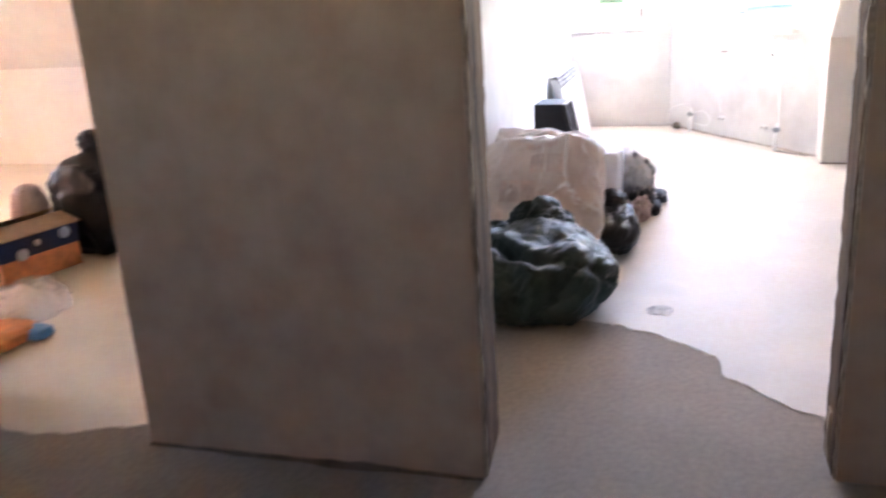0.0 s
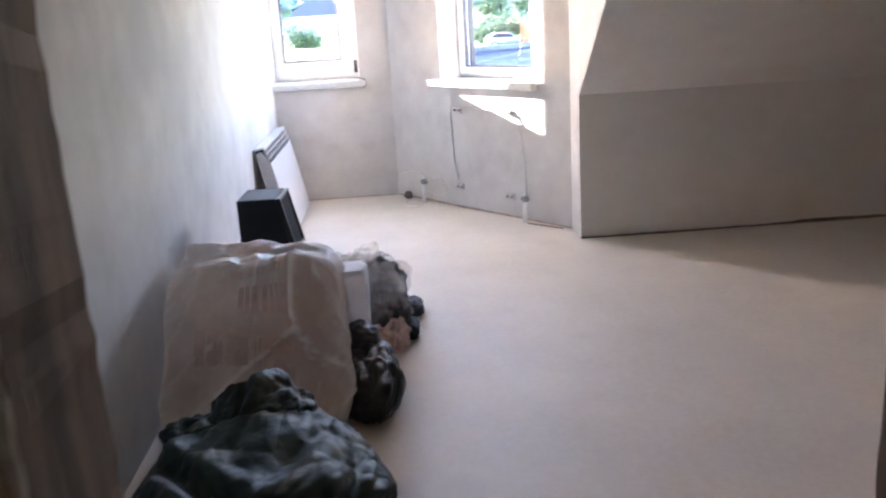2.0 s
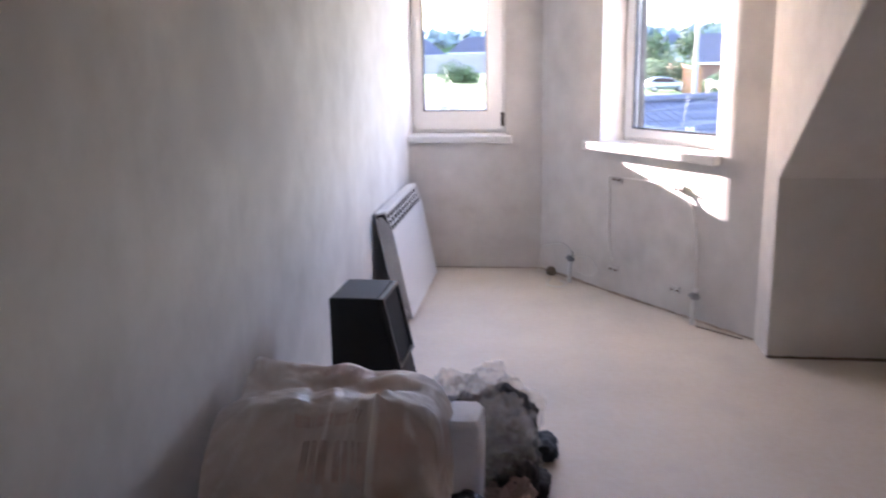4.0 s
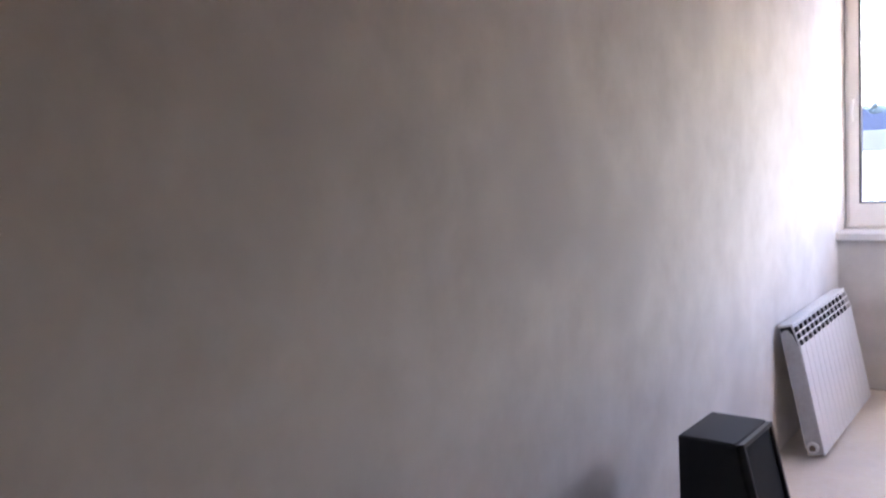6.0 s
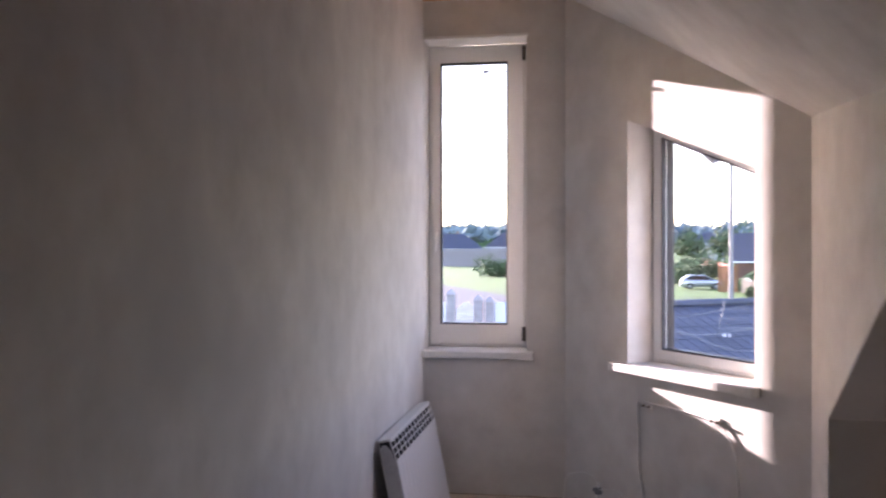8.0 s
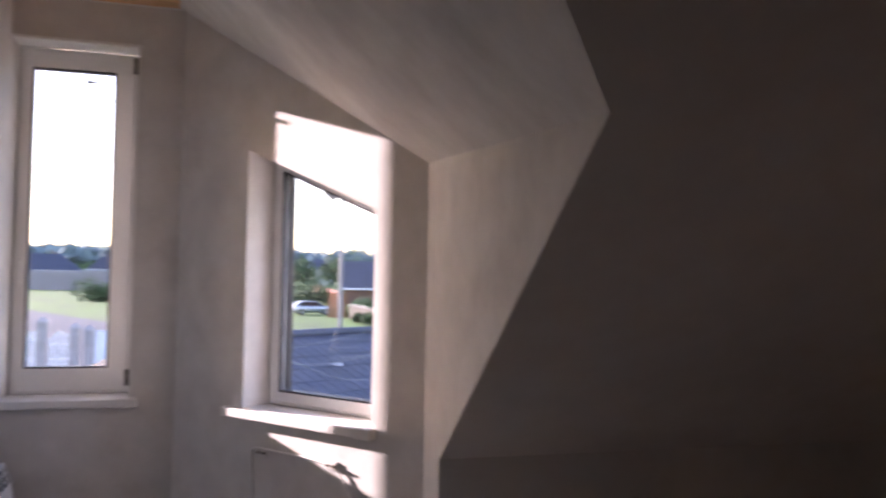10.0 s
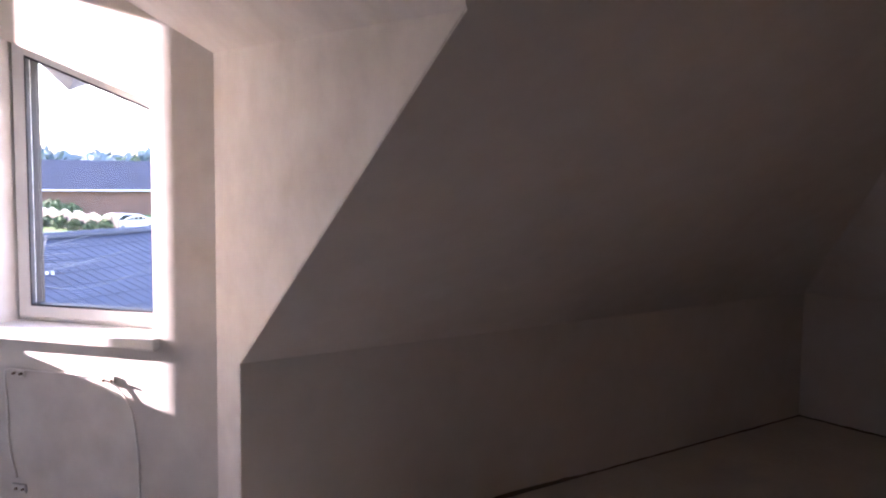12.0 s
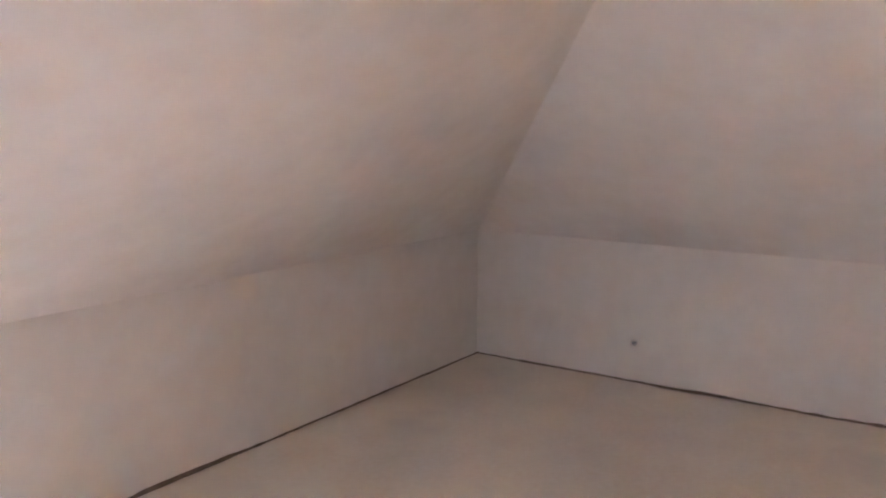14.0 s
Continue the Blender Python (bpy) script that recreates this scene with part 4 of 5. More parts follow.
for k, (x, y, z, a, b, c, mt, lab, nm) in enumerate((
        (0.645, 3.22, 0.18, 0.08, 0.12, 0.10, GREYITEM, "bundled dark grey cloth inside clear bag", "dark_garment"),
        (0.765, 3.30, 0.19, 0.085, 0.085, 0.10, GREYITEM, "bundled dark grey cloth inside clear bag", "dark_garment"),
        (0.78, 3.12, 0.12, 0.085, 0.09, 0.09, GREYITEM, "bundled dark grey cloth inside clear bag", "dark_garment"),
        (0.80, 3.03, 0.07, 0.05, 0.06, 0.055, PINKITEM, "pale pink cloth bundle inside clear bag", "pink_garment"),
        (0.905, 3.44, 0.04, 0.035, 0.075, 0.03, BLACK, "small black shoe lying at the bag", "shoe"),
        (0.885, 3.17, 0.04, 0.03, 0.055, 0.032, BLACK, "small black shoe lying at the bag", "shoe"))):
    tagged(solid(bag_mesh((x, y, z), (a, b, c), 0.8, 31.0 + k * 3, *((0.024, 0.014) if nm != "shoe" else (0.010, 0.004)), (0, 0), 4, None, 1.2), nm, mt, smooth=nm == "shoe"), lab, nm.replace("_", " "))

# ---- things in the next room ----
NAVY = material("navy_print", (0.02, 0.03, 0.09), 0.5, vary=0.15, bump=0.02)
ORANGE = material("orange_print", (0.72, 0.26, 0.10), 0.55, vary=0.25, scale=12, bump=0.05)
CARD = material("cardboard", (0.46, 0.29, 0.17), 0.85, vary=0.15, scale=8, bump=0.1)
BLUEP = material("blue_film", (0.05, 0.20, 0.42), 0.3, vary=0.2, bump=0.05)
WHITEP = material("white_print", (0.75, 0.76, 0.78), 0.5, vary=0.1, bump=0.0)
nb = tagged(new("black_rubbish_bag"), "full black plastic rubbish bag with a tied neck", "rubbish bag")
part("film", bag_mesh((-2.10, 2.27, 0.25), (0.21, 0.18, 0.26), 0.75, 51.0, 0.03, 0.014, (0, 0), 5, [((0.1, 0, 1), (0.02, 0, 0.08), 0.6)]), BLACKBAG, nb, "", True)
part("neck", bag_mesh((-2.08, 2.27, 0.60), (0.05, 0.045, 0.06), 0.8, 47.0, 0.014, 0.010, (0, 0), 4, None, 1.3), BLACKBAG, nb, "tied neck of the bag", True)
crate = tagged(new("printed_carton"), "open carton printed navy and orange", "carton")
MC = pose(-2.10, 1.83, 0, 0, 0, 76)
for nm, b, mt, lb in (("lower_band", (-0.28, 0.17, -0.02, 0.24, 0.006, 0.13), ORANGE, "orange printed lower band"), ("upper_band", (-0.285, 0.175, -0.025, 0.245, 0.132, 0.245), NAVY, "navy printed upper band")):
    bm = bmesh.new()
    box(bm, b[0], b[1], b[2], b[3], b[4], b[5], 0.004, MC)
    part(nm, bm, mt, crate, lb)
for k, (x, y, r, z) in enumerate(((0.09, -0.031, 0.035, 0.2), (-0.16, -0.031, 0.035, 0.15), (-0.07, -0.031, 0.02, 0.19))):
    bm = bmesh.new()
    bmesh.ops.create_icosphere(bm, subdivisions=2, radius=1)
    bmesh.ops.transform(bm, matrix=MC @ Matrix.Translation((x, y + 0.006, z)) @ Matrix.Diagonal((r, 0.006, r * 0.9, 1)), verts=bm.verts)
    part("printed_patch", bm, WHITEP, crate, "white printed patch")
for k, (rot, y) in enumerate(((14, 0.0), (-25, 0.22))):
    bm = bmesh.new()
    box(bm, -0.28, 0.17, -0.07, 0.09, 0.0, 0.006, 0, MC @ pose(0, y, 0.262, rot, 0, 0))
    part("flap", bm, CARD, crate, "raised cardboard flap")
tagged(solid(bag_mesh((-2.24, 1.66, 0.06), (0.08, 0.10, 0.06), 0.8, 77.0, 0.01, 0.005, (0, 0), 4), "dark_pouch", BLACK, smooth=True), "small dark pouch beside the carton", "pouch")
tagged(solid(bag_mesh((-2.42, 2.10, 0.20), (0.06, 0.10, 0.20), 0.7, 79.0, 0.01, 0.005, (0, 0), 4), "pink_roll", PINKITEM, smooth=True), "pale pink rolled cloth standing by the carton", "cloth roll")
pk = tagged(new("food_packet"), "flat orange packet with a blue corner lying on floor", "packet")
part("body", bag_mesh((-1.66, 0.98, 0.03), (0.13, 0.14, 0.028), 0.6, 81.0, 0.008, 0.006, (0, 0), 4), ORANGE, pk, "orange film body", True)
part("corner", bag_mesh((-1.54, 1.06, 0.025), (0.07, 0.055, 0.022), 0.7, 83.0, 0.005, 0.004, (0, 0), 4), BLUEP, pk, "blue film corner", True)
tagged(solid(bag_mesh((-1.75, 1.27, 0.06), (0.13, 0.12, 0.07), 0.8, 87.0, 0.03, 0.02, (0, 0), 5), "clear_bag", CLEARM, smooth=True), "small empty clear plastic bag", "plastic bag")

# ---- outside ----
GZ = -2.6
GRASS = material("grass", (0.060, 0.135, 0.012), 0.9, vary=0.45, scale=0.25, fine=9, bump=0.3)
ROAD = material("asphalt", (0.034, 0.042, 0.060), 0.85, vary=0.2, scale=0.8, fine=40, bump=0.1)
ROOFTILE = material("blue_grey_metal_tile", (0.042, 0.050, 0.080), 0.55, vary=0.2, scale=2, fine=30, bump=0.04)
ROOFFAR = material("far_roof", (0.06, 0.06, 0.08), 0.6, vary=0.2, scale=0.6)
WALLFAR = material("far_white_wall", (0.34, 0.36, 0.40), 0.8, vary=0.1, scale=0.5)
BROWNWALL = material("brown_brick", (0.20, 0.11, 0.08), 0.85, vary=0.2, scale=1.0)
FENCEGREY = material("grey_fence", (0.25, 0.23, 0.24), 0.7, vary=0.15, scale=0.6)
REDFENCE = material("red_fence", (0.33, 0.09, 0.06), 0.6, vary=0.2, scale=0.8)
WEATHERED = material("weathered_boards", (0.085, 0.075, 0.065), 0.85, vary=0.3, scale=0.8)
ORANGEWOOD = material("orange_boards", (0.30, 0.13, 0.055), 0.75, vary=0.2, scale=1.0)
WHITEPAINT = material("white_paint", (0.75, 0.76, 0.80), 0.5, vary=0.08)
STONE = material("post_brick", (0.40, 0.36, 0.36), 0.8, vary=0.2, scale=4)
LEAF = material("leaves", (0.08, 0.13, 0.045), 0.8, vary=0.5, scale=1.2, fine=8)
# paler and bluer than the near leaves: distance haze painted into the colour
HAZY_FOREST = material("hazy_far_forest", (0.17, 0.23, 0.24), 0.9, vary=0.35, scale=0.08, fine=0.6)
BARK = material("bark", (0.12, 0.09, 0.07), 0.9, vary=0.2)
CARPAINT = material("silver_car_paint", (0.42, 0.44, 0.47), 0.3, metal=0.6, vary=0.03, bump=0.0)
CARWHITE = material("white_car_paint", (0.75, 0.76, 0.78), 0.3, vary=0.03, bump=0.0)
CARGLASS = material("car_glass", (0.02, 0.025, 0.03), 0.1, vary=0.1, bump=0.0)
RUBBER = material("tyre_rubber", (0.02, 0.02, 0.02), 0.8, vary=0.1)

# ground with hills far off
bm = bmesh.new()
rings_ = [0, 30, 60, 100, 160, 250, 330, 420, 560, 800, 1200, 2500]
prev = None
for r in rings_:
    cur = []
    for k in range(96):
        a = k * math.tau / 96
        up = 0.0
        if r > 250:
            f = min(1, (r - 250) / 310)
            up = f * f * (17 + 8 * noise.noise(Vector((math.cos(a) * 4, math.sin(a) * 4, r * 0.002))))
        cur.append(bm.verts.new((r * math.cos(a), r * math.sin(a), GZ + up)) if r else None)
    if r == 0:
        centre = bm.verts.new((0, 0, GZ))
        prev = None
    elif prev is None:
        for k in range(96):
            bm.faces.new((centre, cur[k], cur[(k + 1) % 96]))
        prev = cur
    else:
        for k in range(96):
            bm.faces.new((prev[k], cur[k], cur[(k + 1) % 96], prev[(k + 1) % 96]))
        prev = cur
tagged(solid(bm, "ground", GRASS, smooth=True), "green lawn and meadow rising to far hills", "ground", kind="structure")
plate("road", [(-70, 218, GZ + 0.02), (16, 27, GZ + 0.02), (0, 27, GZ + 0.02), (-86, 218, GZ + 0.02)], (0, 0, 0.03), ROAD, "grey asphalt village road", "road")


def foliage(name, blobs, label, category, kind="", leaf=0.3, count=260, mat=None, trunk=None, group=""):
    """A crown of many small leaf clumps, uneven in outline; an optional trunk."""
    rnd = random.Random(len(name) + int(blobs[0][0] * 10) + int(blobs[0][1]))
    verts, faces = [], []
    for x, y, z, r, rz in blobs:
        for _ in range(count):
            d = Vector((rnd.gauss(0, 1), rnd.gauss(0, 1), rnd.gauss(0, 1))).normalized() * (rnd.random() ** 0.45)
            p = Vector((x + d.x * r, y + d.y * r, z + d.z * rz))
            a = Vector((rnd.gauss(0, 1), rnd.gauss(0, 1), rnd.gauss(0, 1))).normalized() * leaf * (0.5 + rnd.random())
            b = a.orthogonal().normalized() * leaf * (0.4 + 0.5 * rnd.random())
            n0 = len(verts)
            verts += [p - a, p + b, p + a, p - b]
            faces.append((n0, n0 + 1, n0 + 2, n0 + 3))
    me = bpy.data.meshes.new(name)
    me.from_pydata(verts, [], faces)
    me.materials.append(mat or LEAF)
    if trunk is None:
        return tagged(new(name, me), label, category, group, kind)
    e = tagged(new(name), label, category, group)
    o = new("crown", me)
    o.parent = e
    x, y, z0, z1, r = trunk
    bm = bmesh.new()
    bmesh.ops.create_cone(bm, cap_ends=True, segments=10, radius1=r, radius2=r * 0.4, depth=z1 - z0, matrix=Matrix.Translation((x, y, (z0 + z1) / 2)))
    for k in range(4):
        a = k * 1.7
        tube(bm, [(x, y, z0 + (z1 - z0) * 0.6), (x + math.cos(a) * 0.8, y + math.sin(a) * 0.8, z1 + 0.4)], r * 0.25, 6)
    part("trunk", bm, BARK, e)
    return e


for k, (x, y, r) in enumerate(((-13.4, 126, 2.1), (-11.0, 125, 1.6), (11.6, 104, 1.5), (13.6, 110, 2.0), (17.0, 120, 2.2), (19.0, 128, 2.6), (17.0, 88, 1.0), (18.5, 91, 1.2), (20.5, 93, 0.9), (16.0, 84, 0.8))):
    foliage("bush", [(x, y, GZ + r * 0.8, r, r * 0.9), (x + r * 0.6, y, GZ + r * 0.5, r * 0.7, r * 0.6)], "leafy green garden bush", "bush", leaf=0.22, count=300, group="garden bushes")
rt = random.Random(5)
for k in range(16):
    x = 22 + k * 5.5 + rt.uniform(-2, 2)
    y = 165 + rt.uniform(-15, 25)
    h = rt.uniform(6, 9.5)
    foliage("tree", [(x, y, GZ + h * 0.62, h * 0.3, h * 0.36), (x + h * 0.12, y, GZ + h * 0.45, h * 0.25, h * 0.25), (x - h * 0.14, y + 1, GZ + h * 0.52, h * 0.24, h * 0.24)],
            "tall green broadleaf tree behind the houses", "tree", leaf=0.5, count=160, trunk=(x, y, GZ, GZ + h * 0.5, 0.2), group="village trees")
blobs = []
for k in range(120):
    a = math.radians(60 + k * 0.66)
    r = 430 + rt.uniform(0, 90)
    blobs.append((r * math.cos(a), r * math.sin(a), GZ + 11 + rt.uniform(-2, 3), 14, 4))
foliage("far_woods", blobs, "distant belt of woods on the hills with blue haze in its colour", "woods", "stuff", 3.0, 60, HAZY_FOREST)


def house(x, y, rot, w, d, hw, hr, wall_m, roof_m, label, windows=3, hip=1.0):
    e = tagged(new("house"), label, "house", "village houses")
    m = pose(x, y, GZ, 0, 0, rot)
    bm = bmesh.new()
    box(bm, -w / 2, w / 2, -d / 2, d / 2, 0, hw - 0.15, 0, m)
    part("wall", bm, wall_m, e)
    bm = bmesh.new()
    ew, ed, zr = w / 2 + 0.5, d / 2 + 0.5, hw - 0.3
    base_ = [bm.verts.new(p) for p in ((-ew, -ed, zr), (ew, -ed, zr), (ew, ed, zr), (-ew, ed, zr))]
    r0, r1 = bm.verts.new((-ew + ed * hip, 0, hr)), bm.verts.new((ew - ed * hip, 0, hr))
    for f in ((base_[0], base_[1], r1, r0), (base_[1], base_[2], r1), (base_[2], base_[3], r0, r1), (base_[3], base_[0], r0), tuple(base_[::-1])):
        bm.faces.new(f)
    bmesh.ops.transform(bm, matrix=m, verts=bm.verts)
    rf = part("roof", bm, roof_m, e)
    bm = bmesh.new()
    box(bm, -w / 2 - 0.5, w / 2 + 0.5, -d / 2 - 0.62, -d / 2 - 0.48, hw - 0.42, hw - 0.22)
    bmesh.ops.transform(bm, matrix=m, verts=bm.verts)
    part("gutter", bm, WHITEPAINT, rf, "white gutter")
    for k in range(windows):
        wx = -w / 2 + w * (k + 0.5) / windows
        bm = bmesh.new()
        box(bm, wx - 0.6, wx + 0.6, -d / 2 - 0.05, -d / 2 + 0.05, 0.9, min(hw - 0.5, 2.1))
        bmesh.ops.transform(bm, matrix=m, verts=bm.verts)
        wi = part("window", bm, WHITEPAINT, e)
        bm = bmesh.new()
        box(bm, wx - 0.5, wx + 0.5, -d / 2 - 0.08, -d / 2 - 0.04, 1.0, min(hw - 0.6, 2.0))
        bmesh.ops.transform(bm, matrix=m, verts=bm.verts)
        part("pane", bm, CARGLASS, wi)
    bm = bmesh.new()
    box(bm, w * 0.2, w * 0.2 + 0.7, 0.2, 0.9, hr - 0.6, hr + 0.8, 0, m)
    part("chimney", bm, BROWNWALL, rf)
    return e


house(34.2, 101, -11, 32, 10, 3.0, 6.0, BROWNWALL, ROOFFAR, "long low brown house with dark roof", 0, 0.02)
house(42.6, 300, -10, 11, 9, 6.5, 10.0, WALLFAR, ROOFTILE, "white village house with blue-grey roof")
house(-40, 240, 10, 24, 10, 4.5, 8.5, WALLFAR, ROOFTILE, "white village house with blue-grey roof")
house(-19, 250, -4, 16, 9, 5.0, 9.2, WALLFAR, ROOFFAR, "white village house with dark roof")
house(-56, 275, 0, 22, 10, 5.5, 10.5, FENCEGREY, ROOFTILE, "grey village house with blue-grey roof")
house(2, 262, 8, 18, 10, 4.5, 9.0, WALLFAR, ROOFTILE, "white village house with blue-grey roof")


def fence(a, b, n, h, mat, label, gap=0.0, wave=0.0, period=6, t=0.05):
    """A fence of n boards between two points of the ground, each board a part."""
    e = tagged(new("fence"), label, "fence")
    a, b = Vector((*a, GZ)), Vector((*b, GZ))
    u = (b - a).normalized()
    ang = math.atan2(u.y, u.x)
    w = (b - a).length / n
    shared = {}
    for k in range(n):
        hh = round(h + wave * abs(math.sin(k * math.pi / period)), 2)
        if hh not in shared:
            bm = bmesh.new()
            box(bm, gap / 2, w - gap / 2, -t / 2, t / 2, 0.05, hh)
            o = part("board", bm, mat, e)
            shared[hh] = o.data
        else:
            o = new("board", shared[hh])
            o.parent = e
        o.matrix_basis = Matrix.Translation(a + u * (k * w)) @ Matrix.Rotation(ang, 4, "Z")
    bm = bmesh.new()
    for z in (0.35, h * 0.75):
        vs = box(bm, 0, (b - a).length, t / 2, t / 2 + 0.05, z, z + 0.08)
    bmesh.ops.transform(bm, matrix=Matrix.Translation(a) @ Matrix.Rotation(ang, 4, "Z"), verts=bm.verts)
    part("rail", bm, mat, e)
    return e


fence((-70, 210), (4, 188), 34, 4.2, FENCEGREY, "tall grey panel fence beyond the lawn", 0.06)
fence((16.8, 96), (27.2, 200), 70, 2.3, REDFENCE, "red-brown picket fence along the lawn", 0.3)
SC0, SC1 = Vector((15.3, 82.0, GZ)), Vector((16.5, 60.5, GZ))
scallop = fence(SC0.xy, SC1.xy, 90, 1.2, WEATHERED, "weathered grey-brown board fence with a white scalloped rail", 0.05, 0.28, 15)
bm = bmesh.new()
tube(bm, [SC0.lerp(SC1, k / 180) + Vector((0, 0, 1.25 + 0.28 * abs(math.sin((k / 2 + 0.5) * math.pi / 15)))) for k in range(181)], 0.022, 6)
part("scalloped_rail", bm, WHITEPAINT, scallop, "white scalloped top rail")
fence((13.5, 84.2), (15.2, 83.6), 9, 2.5, ORANGEWOOD, "tall orange wooden board fence lit by the sun", 0.03)
gate = tagged(new("arched_gate"), "white metal gate with an arched top", "gate")
for k in range(9):
    x_ = k / 8
    bm = bmesh.new()
    p = Vector((16.6 + 2.0 * x_, 60.4 - 1.2 * x_, GZ))
    tube(bm, [p, p + Vector((0, 0, 1.1 + 0.45 * math.sin(x_ * math.pi)))], 0.03, 6)
    part("bar", bm, WHITEPAINT, gate)
bm = bmesh.new()
tube(bm, [Vector((16.6 + 2.0 * k / 24, 60.4 - 1.2 * k / 24, GZ + 1.1 + 0.45 * math.sin(k / 24 * math.pi))) for k in range(25)], 0.05, 6)
part("arch", bm, WHITEPAINT, gate)
for x_, y_, r_ in ((15.7, 72.5, 0.6), (15.5, 76.5, 0.5), (15.9, 68.5, 0.55), (16.1, 64.5, 0.6), (16.4, 61.9, 0.7)):
    foliage("bush", [(x_ - 0.5, y_, GZ + r_ * 0.8, r_, r_ * 0.9), (x_ - 0.3, y_ + 0.5, GZ + r_ * 1.2, r_ * 0.6, r_ * 0.6)], "leafy green shrub by the scalloped fence", "bush", leaf=0.13, count=220, group="garden bushes")
fence((-9.8, 40.3), (-5.45, 40.5), 20, 1.6, WHITEPAINT, "white picket fence beside brick posts", 0.10)
fence((-3.2, 40.8), (-0.5, 41.0), 3, 1.6, WHITEPAINT, "white solid fence panels beside brick posts", 0.02)
fence((-5.0, 40.55), (-4.2, 40.65), 6, 1.3, WHITEPAINT, "white picket gate with scalloped top", 0.06, 0.3)


def brick_post(x, y, h, label):
    e = tagged(new("fence_post"), label, "fence post", "brick fence posts")
    bm = bmesh.new()
    box(bm, x - 0.19, x + 0.19, y - 0.19, y + 0.19, GZ, GZ + h, 0.01)
    part("shaft", bm, STONE, e)
    bm = bmesh.new()
    bmesh.ops.create_cone(bm, cap_ends=True, segments=4, radius1=0.36, radius2=0.02, depth=0.3, matrix=Matrix.Translation((x, y, GZ + h + 0.15)) @ Matrix.Rotation(math.pi / 4, 4, "Z"))
    part("cap", bm, STONE, e, "pyramid cap")
    return e


brick_post(-5.25, 40.5, 1.95, "grey brick fence post with pyramid cap")
brick_post(-3.97, 40.7, 1.68, "grey brick fence post with pyramid cap")
brick_post(-3.43, 40.8, 1.60, "grey brick fence post with pyramid cap")


def car(x, y, rot, paint, label):
    e = tagged(new("car"), label, "car", "parked cars")
    m = pose(x, y, GZ, 0, 0, rot)
    bm = bmesh.new()
    prof = [(-2.1, 0.25), (2.1, 0.25), (2.15, 0.65), (1.9, 0.85), (1.1, 0.95), (0.35, 1.42), (-1.2, 1.48), (-1.95, 1.05), (-2.15, 0.7)]
    prism(bm, [(px, -0.85, pz) for px, pz in prof], (0, 1.7, 0))
    bmesh.ops.bevel(bm, geom=list(bm.edges), offset=0.06, segments=2, affect="EDGES")
    bmesh.ops.transform(bm, matrix=m, verts=bm.verts)
    part("body", bm, paint, e, "", True)
    for s in (-1, 1):
        bm = bmesh.new()
        prism(bm, [(0.95, s * 0.86, 0.97), (0.32, s * 0.86, 1.36), (-1.15, s * 0.86, 1.41), (-1.75, s * 0.86, 1.02)], (0, s * 0.01, 0))
        bmesh.ops.transform(bm, matrix=m, verts=bm.verts)
        part("side_window", bm, CARGLASS, e)
        for wx in (-1.3, 1.3):
            bm = bmesh.new()
            tube(bm, [(wx, s * 0.72, 0.32), (wx, s * 0.89, 0.32)], 0.32, 20)
            bmesh.ops.transform(bm, matrix=m, verts=bm.verts)
            wh = part("wheel", bm, RUBBER, e)
            bm = bmesh.new()
            tube(bm, [(wx, s * 0.88, 0.32), (wx, s * 0.90, 0.32)], 0.19, 14)
            bmesh.ops.transform(bm, matrix=m, verts=bm.verts)
            part("rim", bm, CARPAINT, wh)
    return e


car(12.9, 91, 4, CARPAINT, "silver hatchback parked on the lawn")
car(18.7, 66.0, 25, CARWHITE, "white car parked behind the fence")

pole = tagged(new("street_lamp"), "grey street lamp on a concrete pole", "street lamp")
bm = bmesh.new()
bmesh.ops.create_cone(bm, cap_ends=True, segments=12, radius1=0.19, radius2=0.11, depth=15, matrix=Matrix.Translation((11.7, 66.0, GZ + 7.5)))
part("pole", bm, FENCEGREY, pole)
bm = bmesh.new()
tube(bm, [(11.7, 66.0, GZ + 14.7), (11.0, 65.8, GZ + 15.2), (10.2, 65.6, GZ + 15.3)], 0.05)
part("arm", bm, FENCEGREY, pole)
bm = bmesh.new()
box(bm, 9.6, 10.3, 65.45, 65.75, GZ + 15.22, GZ + 15.36, 0.03)
part("lamp_head", bm, WHITEPAINT, pole)

# lower roof of metal tiles beside the house
roof = tagged(new("lower_roof"), "dark blue-grey metal tile roof below the window", "roof")
ra, rb = Vector((0.2, 12.8, 0.65)), Vector((9.0, 18.4, 0.65))
ru = (rb - ra).normalized()
rdn = Vector((ru.y, -ru.x, -0.36))
LR = (rb - ra).length
bm = bmesh.new()
prism(bm, [ra, rb, rb + rdn * 6, ra - ru * 2.75 + rdn * 6], (0, 0, -0.1))
prism(bm, [ra, rb, rb + Vector((-rdn.x, -rdn.y, rdn.z)) * 5, ra + Vector((-rdn.x, -rdn.y, rdn.z)) * 5], (0, 0, -0.1))
part("sheet", bm, ROOFTILE, roof)
bm = bmesh.new()
tube(bm, [ra + Vector((0, 0, 0.02)), rb + Vector((0, 0, 0.02))], 0.07, 10)
part("ridge_cap", bm, ROOFTILE, roof)
rib = None
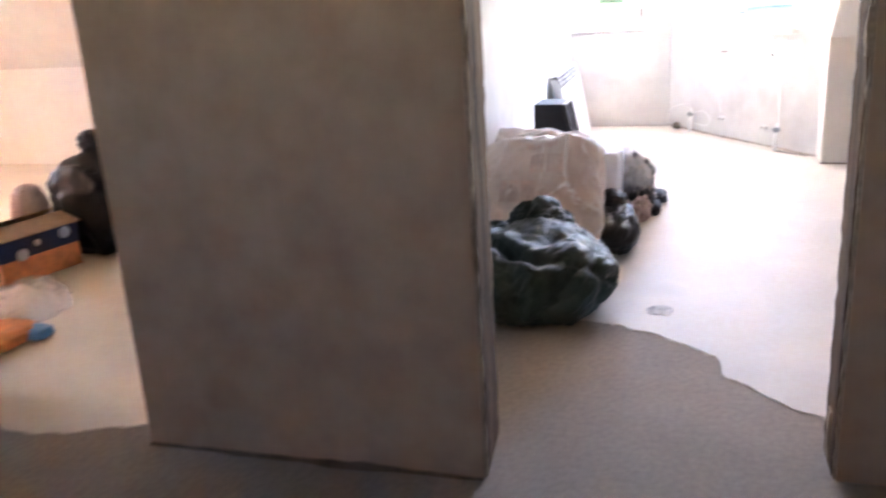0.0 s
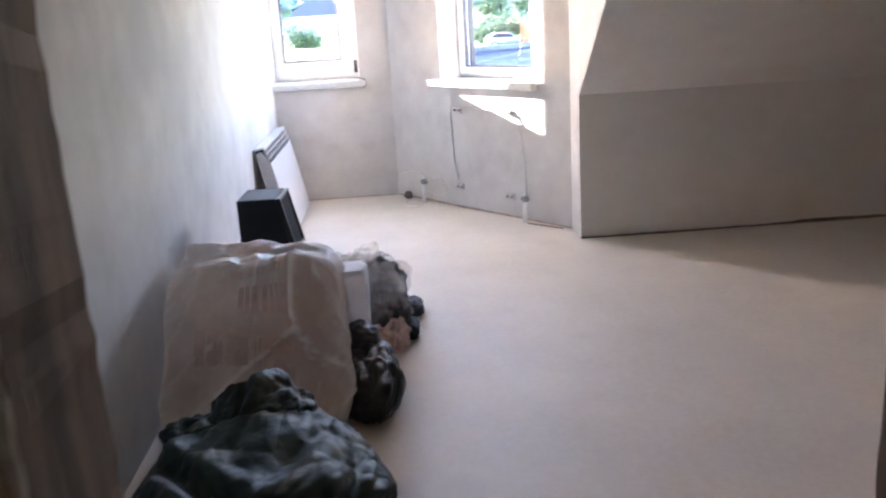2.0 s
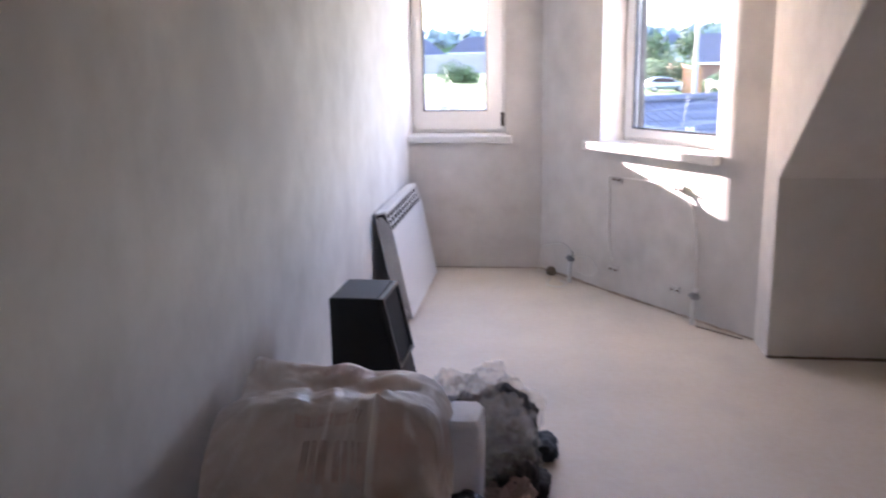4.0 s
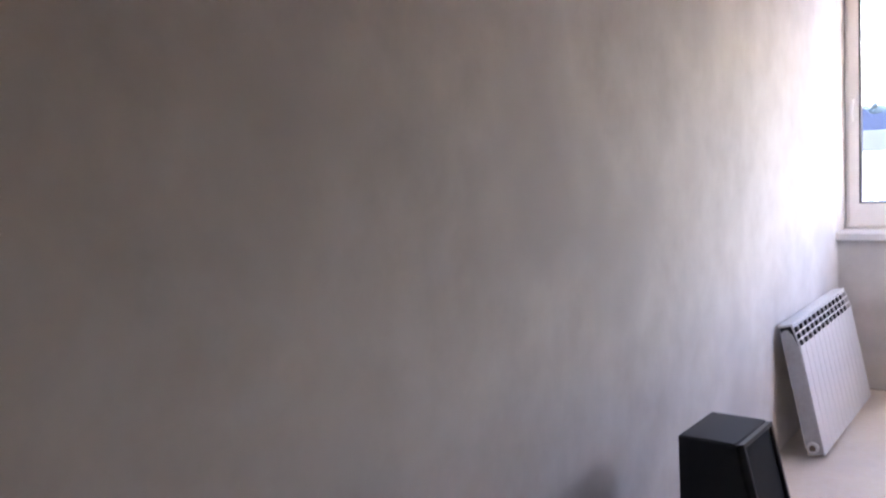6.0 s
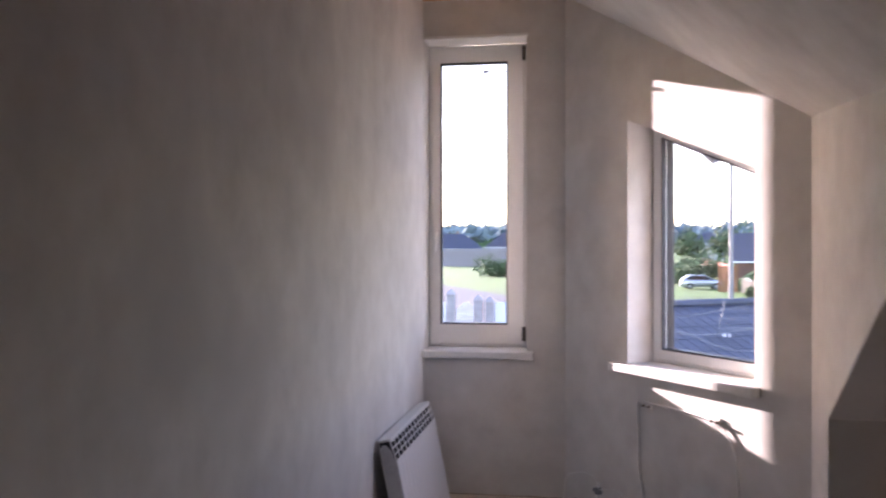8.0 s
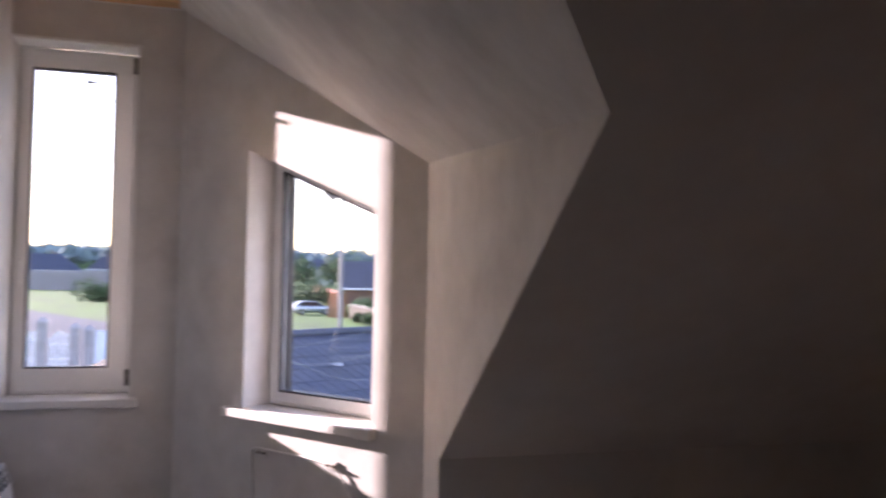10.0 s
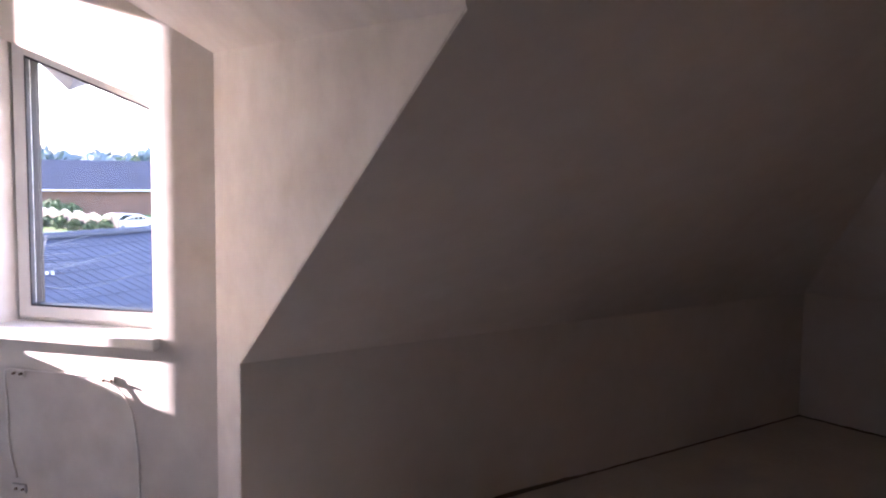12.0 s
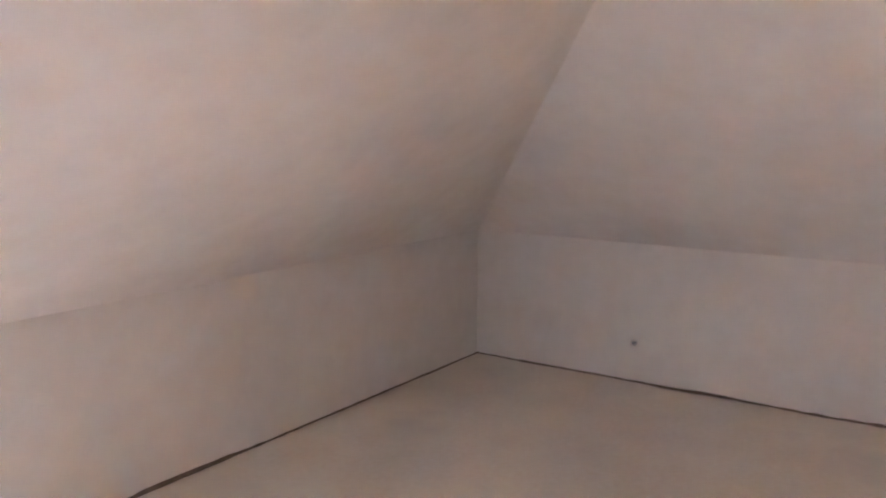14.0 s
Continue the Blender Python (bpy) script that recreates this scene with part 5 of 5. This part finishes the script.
for k in range(-15, int(LR / 0.18)):
    if rib is None:
        bm = bmesh.new()
        tube(bm, [Vector((0, 0, -0.008)), rdn * 6 + Vector((0, 0, -0.008))], 0.018, 6)
        rib = part("rib", bm, ROOFTILE, roof)
    else:
        o = new("rib", rib.data)
        o.parent = roof
    (rib if k == -15 else o).location = ra + ru * (k * 0.18 + 0.09)
    if k < 0:
        cut = min(0.97, (-k * 0.18) / 2.75)
        (rib if k == -15 else o).location += rdn * 6 * cut
        (rib if k == -15 else o).scale = (1 - cut, 1 - cut, 1 - cut)
step = None
for k in range(1, 17):
    bm = bmesh.new() if step is None else None
    if step is None:
        tube(bm, [Vector((0, 0, -0.004)), rb - ra + Vector((0, 0, -0.004))], 0.008, 5)
        step = o = part("tile_step", bm, ROOFTILE, roof)
    else:
        o = new("tile_step", step.data)
        o.parent = roof
    o.location = ra + rdn * (k * 0.35) + Vector((0, 0, 0.006))
bm = bmesh.new()
w_ = [ra - ru * 2.0 + rdn * 6 + Vector((0, 0, -0.1)), rb + rdn * 6 + Vector((0, 0, -0.1))]
prism(bm, [w_[0] - rdn * 0.6, w_[1] - rdn * 0.6, Vector((*(w_[1] - rdn * 0.6).xy, GZ)), Vector((*(w_[0] - rdn * 0.6).xy, GZ))], Vector((-rdn.x, -rdn.y, 0)) * 9)
part("outbuilding_wall", bm, BROWNWALL, roof, "brown wall below the eaves")

DULL = material("dull_galvanised", (0.20, 0.21, 0.23), 0.6, vary=0.15, bump=0.0)
ant = tagged(new("aerial"), "thin metal television aerial above the lower roof", "aerial")
foot, tip = Vector((2.82, 13.33, 0.29)), Vector((2.93, 13.35, 0.78))
bm = bmesh.new()
tube(bm, [foot, tip], 0.008, 8)
part("mast", bm, DULL, ant)
for f_, x0_, x1_ in ((0.74, -0.03, 0.42), (0.48, -0.05, 0.40), (0.22, 0.05, 0.75), (0.16, -0.04, 0.50)):
    bm = bmesh.new()
    p = foot.lerp(tip, f_)
    tube(bm, [p + Vector((x0_, 0, 0)), p + Vector((x1_, 0.02, 0.012))], 0.006, 6)
    part("boom", bm, DULL, ant)
for k in range(7):
    bm = bmesh.new()
    p = foot.lerp(tip, 0.22) + Vector((0.10 + k * 0.10, 0, 0.002))
    tube(bm, [p - Vector((0.05, 0.20, 0.02)), p + Vector((0.05, 0.20, 0.02))], 0.0045, 5)
    part("element", bm, DULL, ant)
for k in range(2):
    bm = bmesh.new()
    p = foot + Vector((0.09 + k * 0.07, -0.02, 0.0))
    box(bm, p.x - 0.02, p.x + 0.02, p.y - 0.02, p.y + 0.02, p.z - 0.02, p.z + 0.03, 0.005)
    part("insulator", bm, WHITEPAINT, ant, "small white insulator block")
for k in range(3):
    q = ra + rdn * (0.9 + k * 0.5) + ru * (0.4 + 0.3 * k)
    cable([q + Vector((0, 0, 0.35 + 0.1 * k)), q + ru * 1.2 + Vector((0, 0, 0.22)), q + ru * 3.0 + Vector((0, 0, 0.4))], 0.005, "thin wire strung above the lower roof", METAL)

# eaves of the dormer roof
EAVE = material("grey_soffit", (0.22, 0.22, 0.24), 0.6, vary=0.1, scale=2)


def dp(x, y, up=0.0):
    return (x, y, dormer_z(x, y) + up)


plate("roof_eaves", [dp(XK + 0.0, YC + 0.28), dp(XK + 0.0, 6.95), dp(0.55, 6.95), dp(0.55, Y1 + 0.26), dp(XW + 0.18, Y1 + 0.27)], (0, 0, 0.14), EAVE, "grey soffit of the overhanging dormer roof", "roof")
plate("roof_eaves_2", [(-1.2, Y1 + 0.26, TOP + 0.16), (0.55, Y1 + 0.26, TOP + 0.16), (0.55, 6.95, TOP + 0.16), (-1.2, 6.95, TOP + 0.16)], (0, 0, 0.14), EAVE, "grey soffit of the overhanging dormer roof", "roof")
plate("roof_eaves_3", [(1.805, 6.75, 2.055), (1.20, 6.75, 2.62), (1.90, 6.0, 2.62), (2.35, 6.85, 2.29)], (0, 0, 0.05), EAVE, "grey soffit corner of the overhanging dormer roof", "roof")
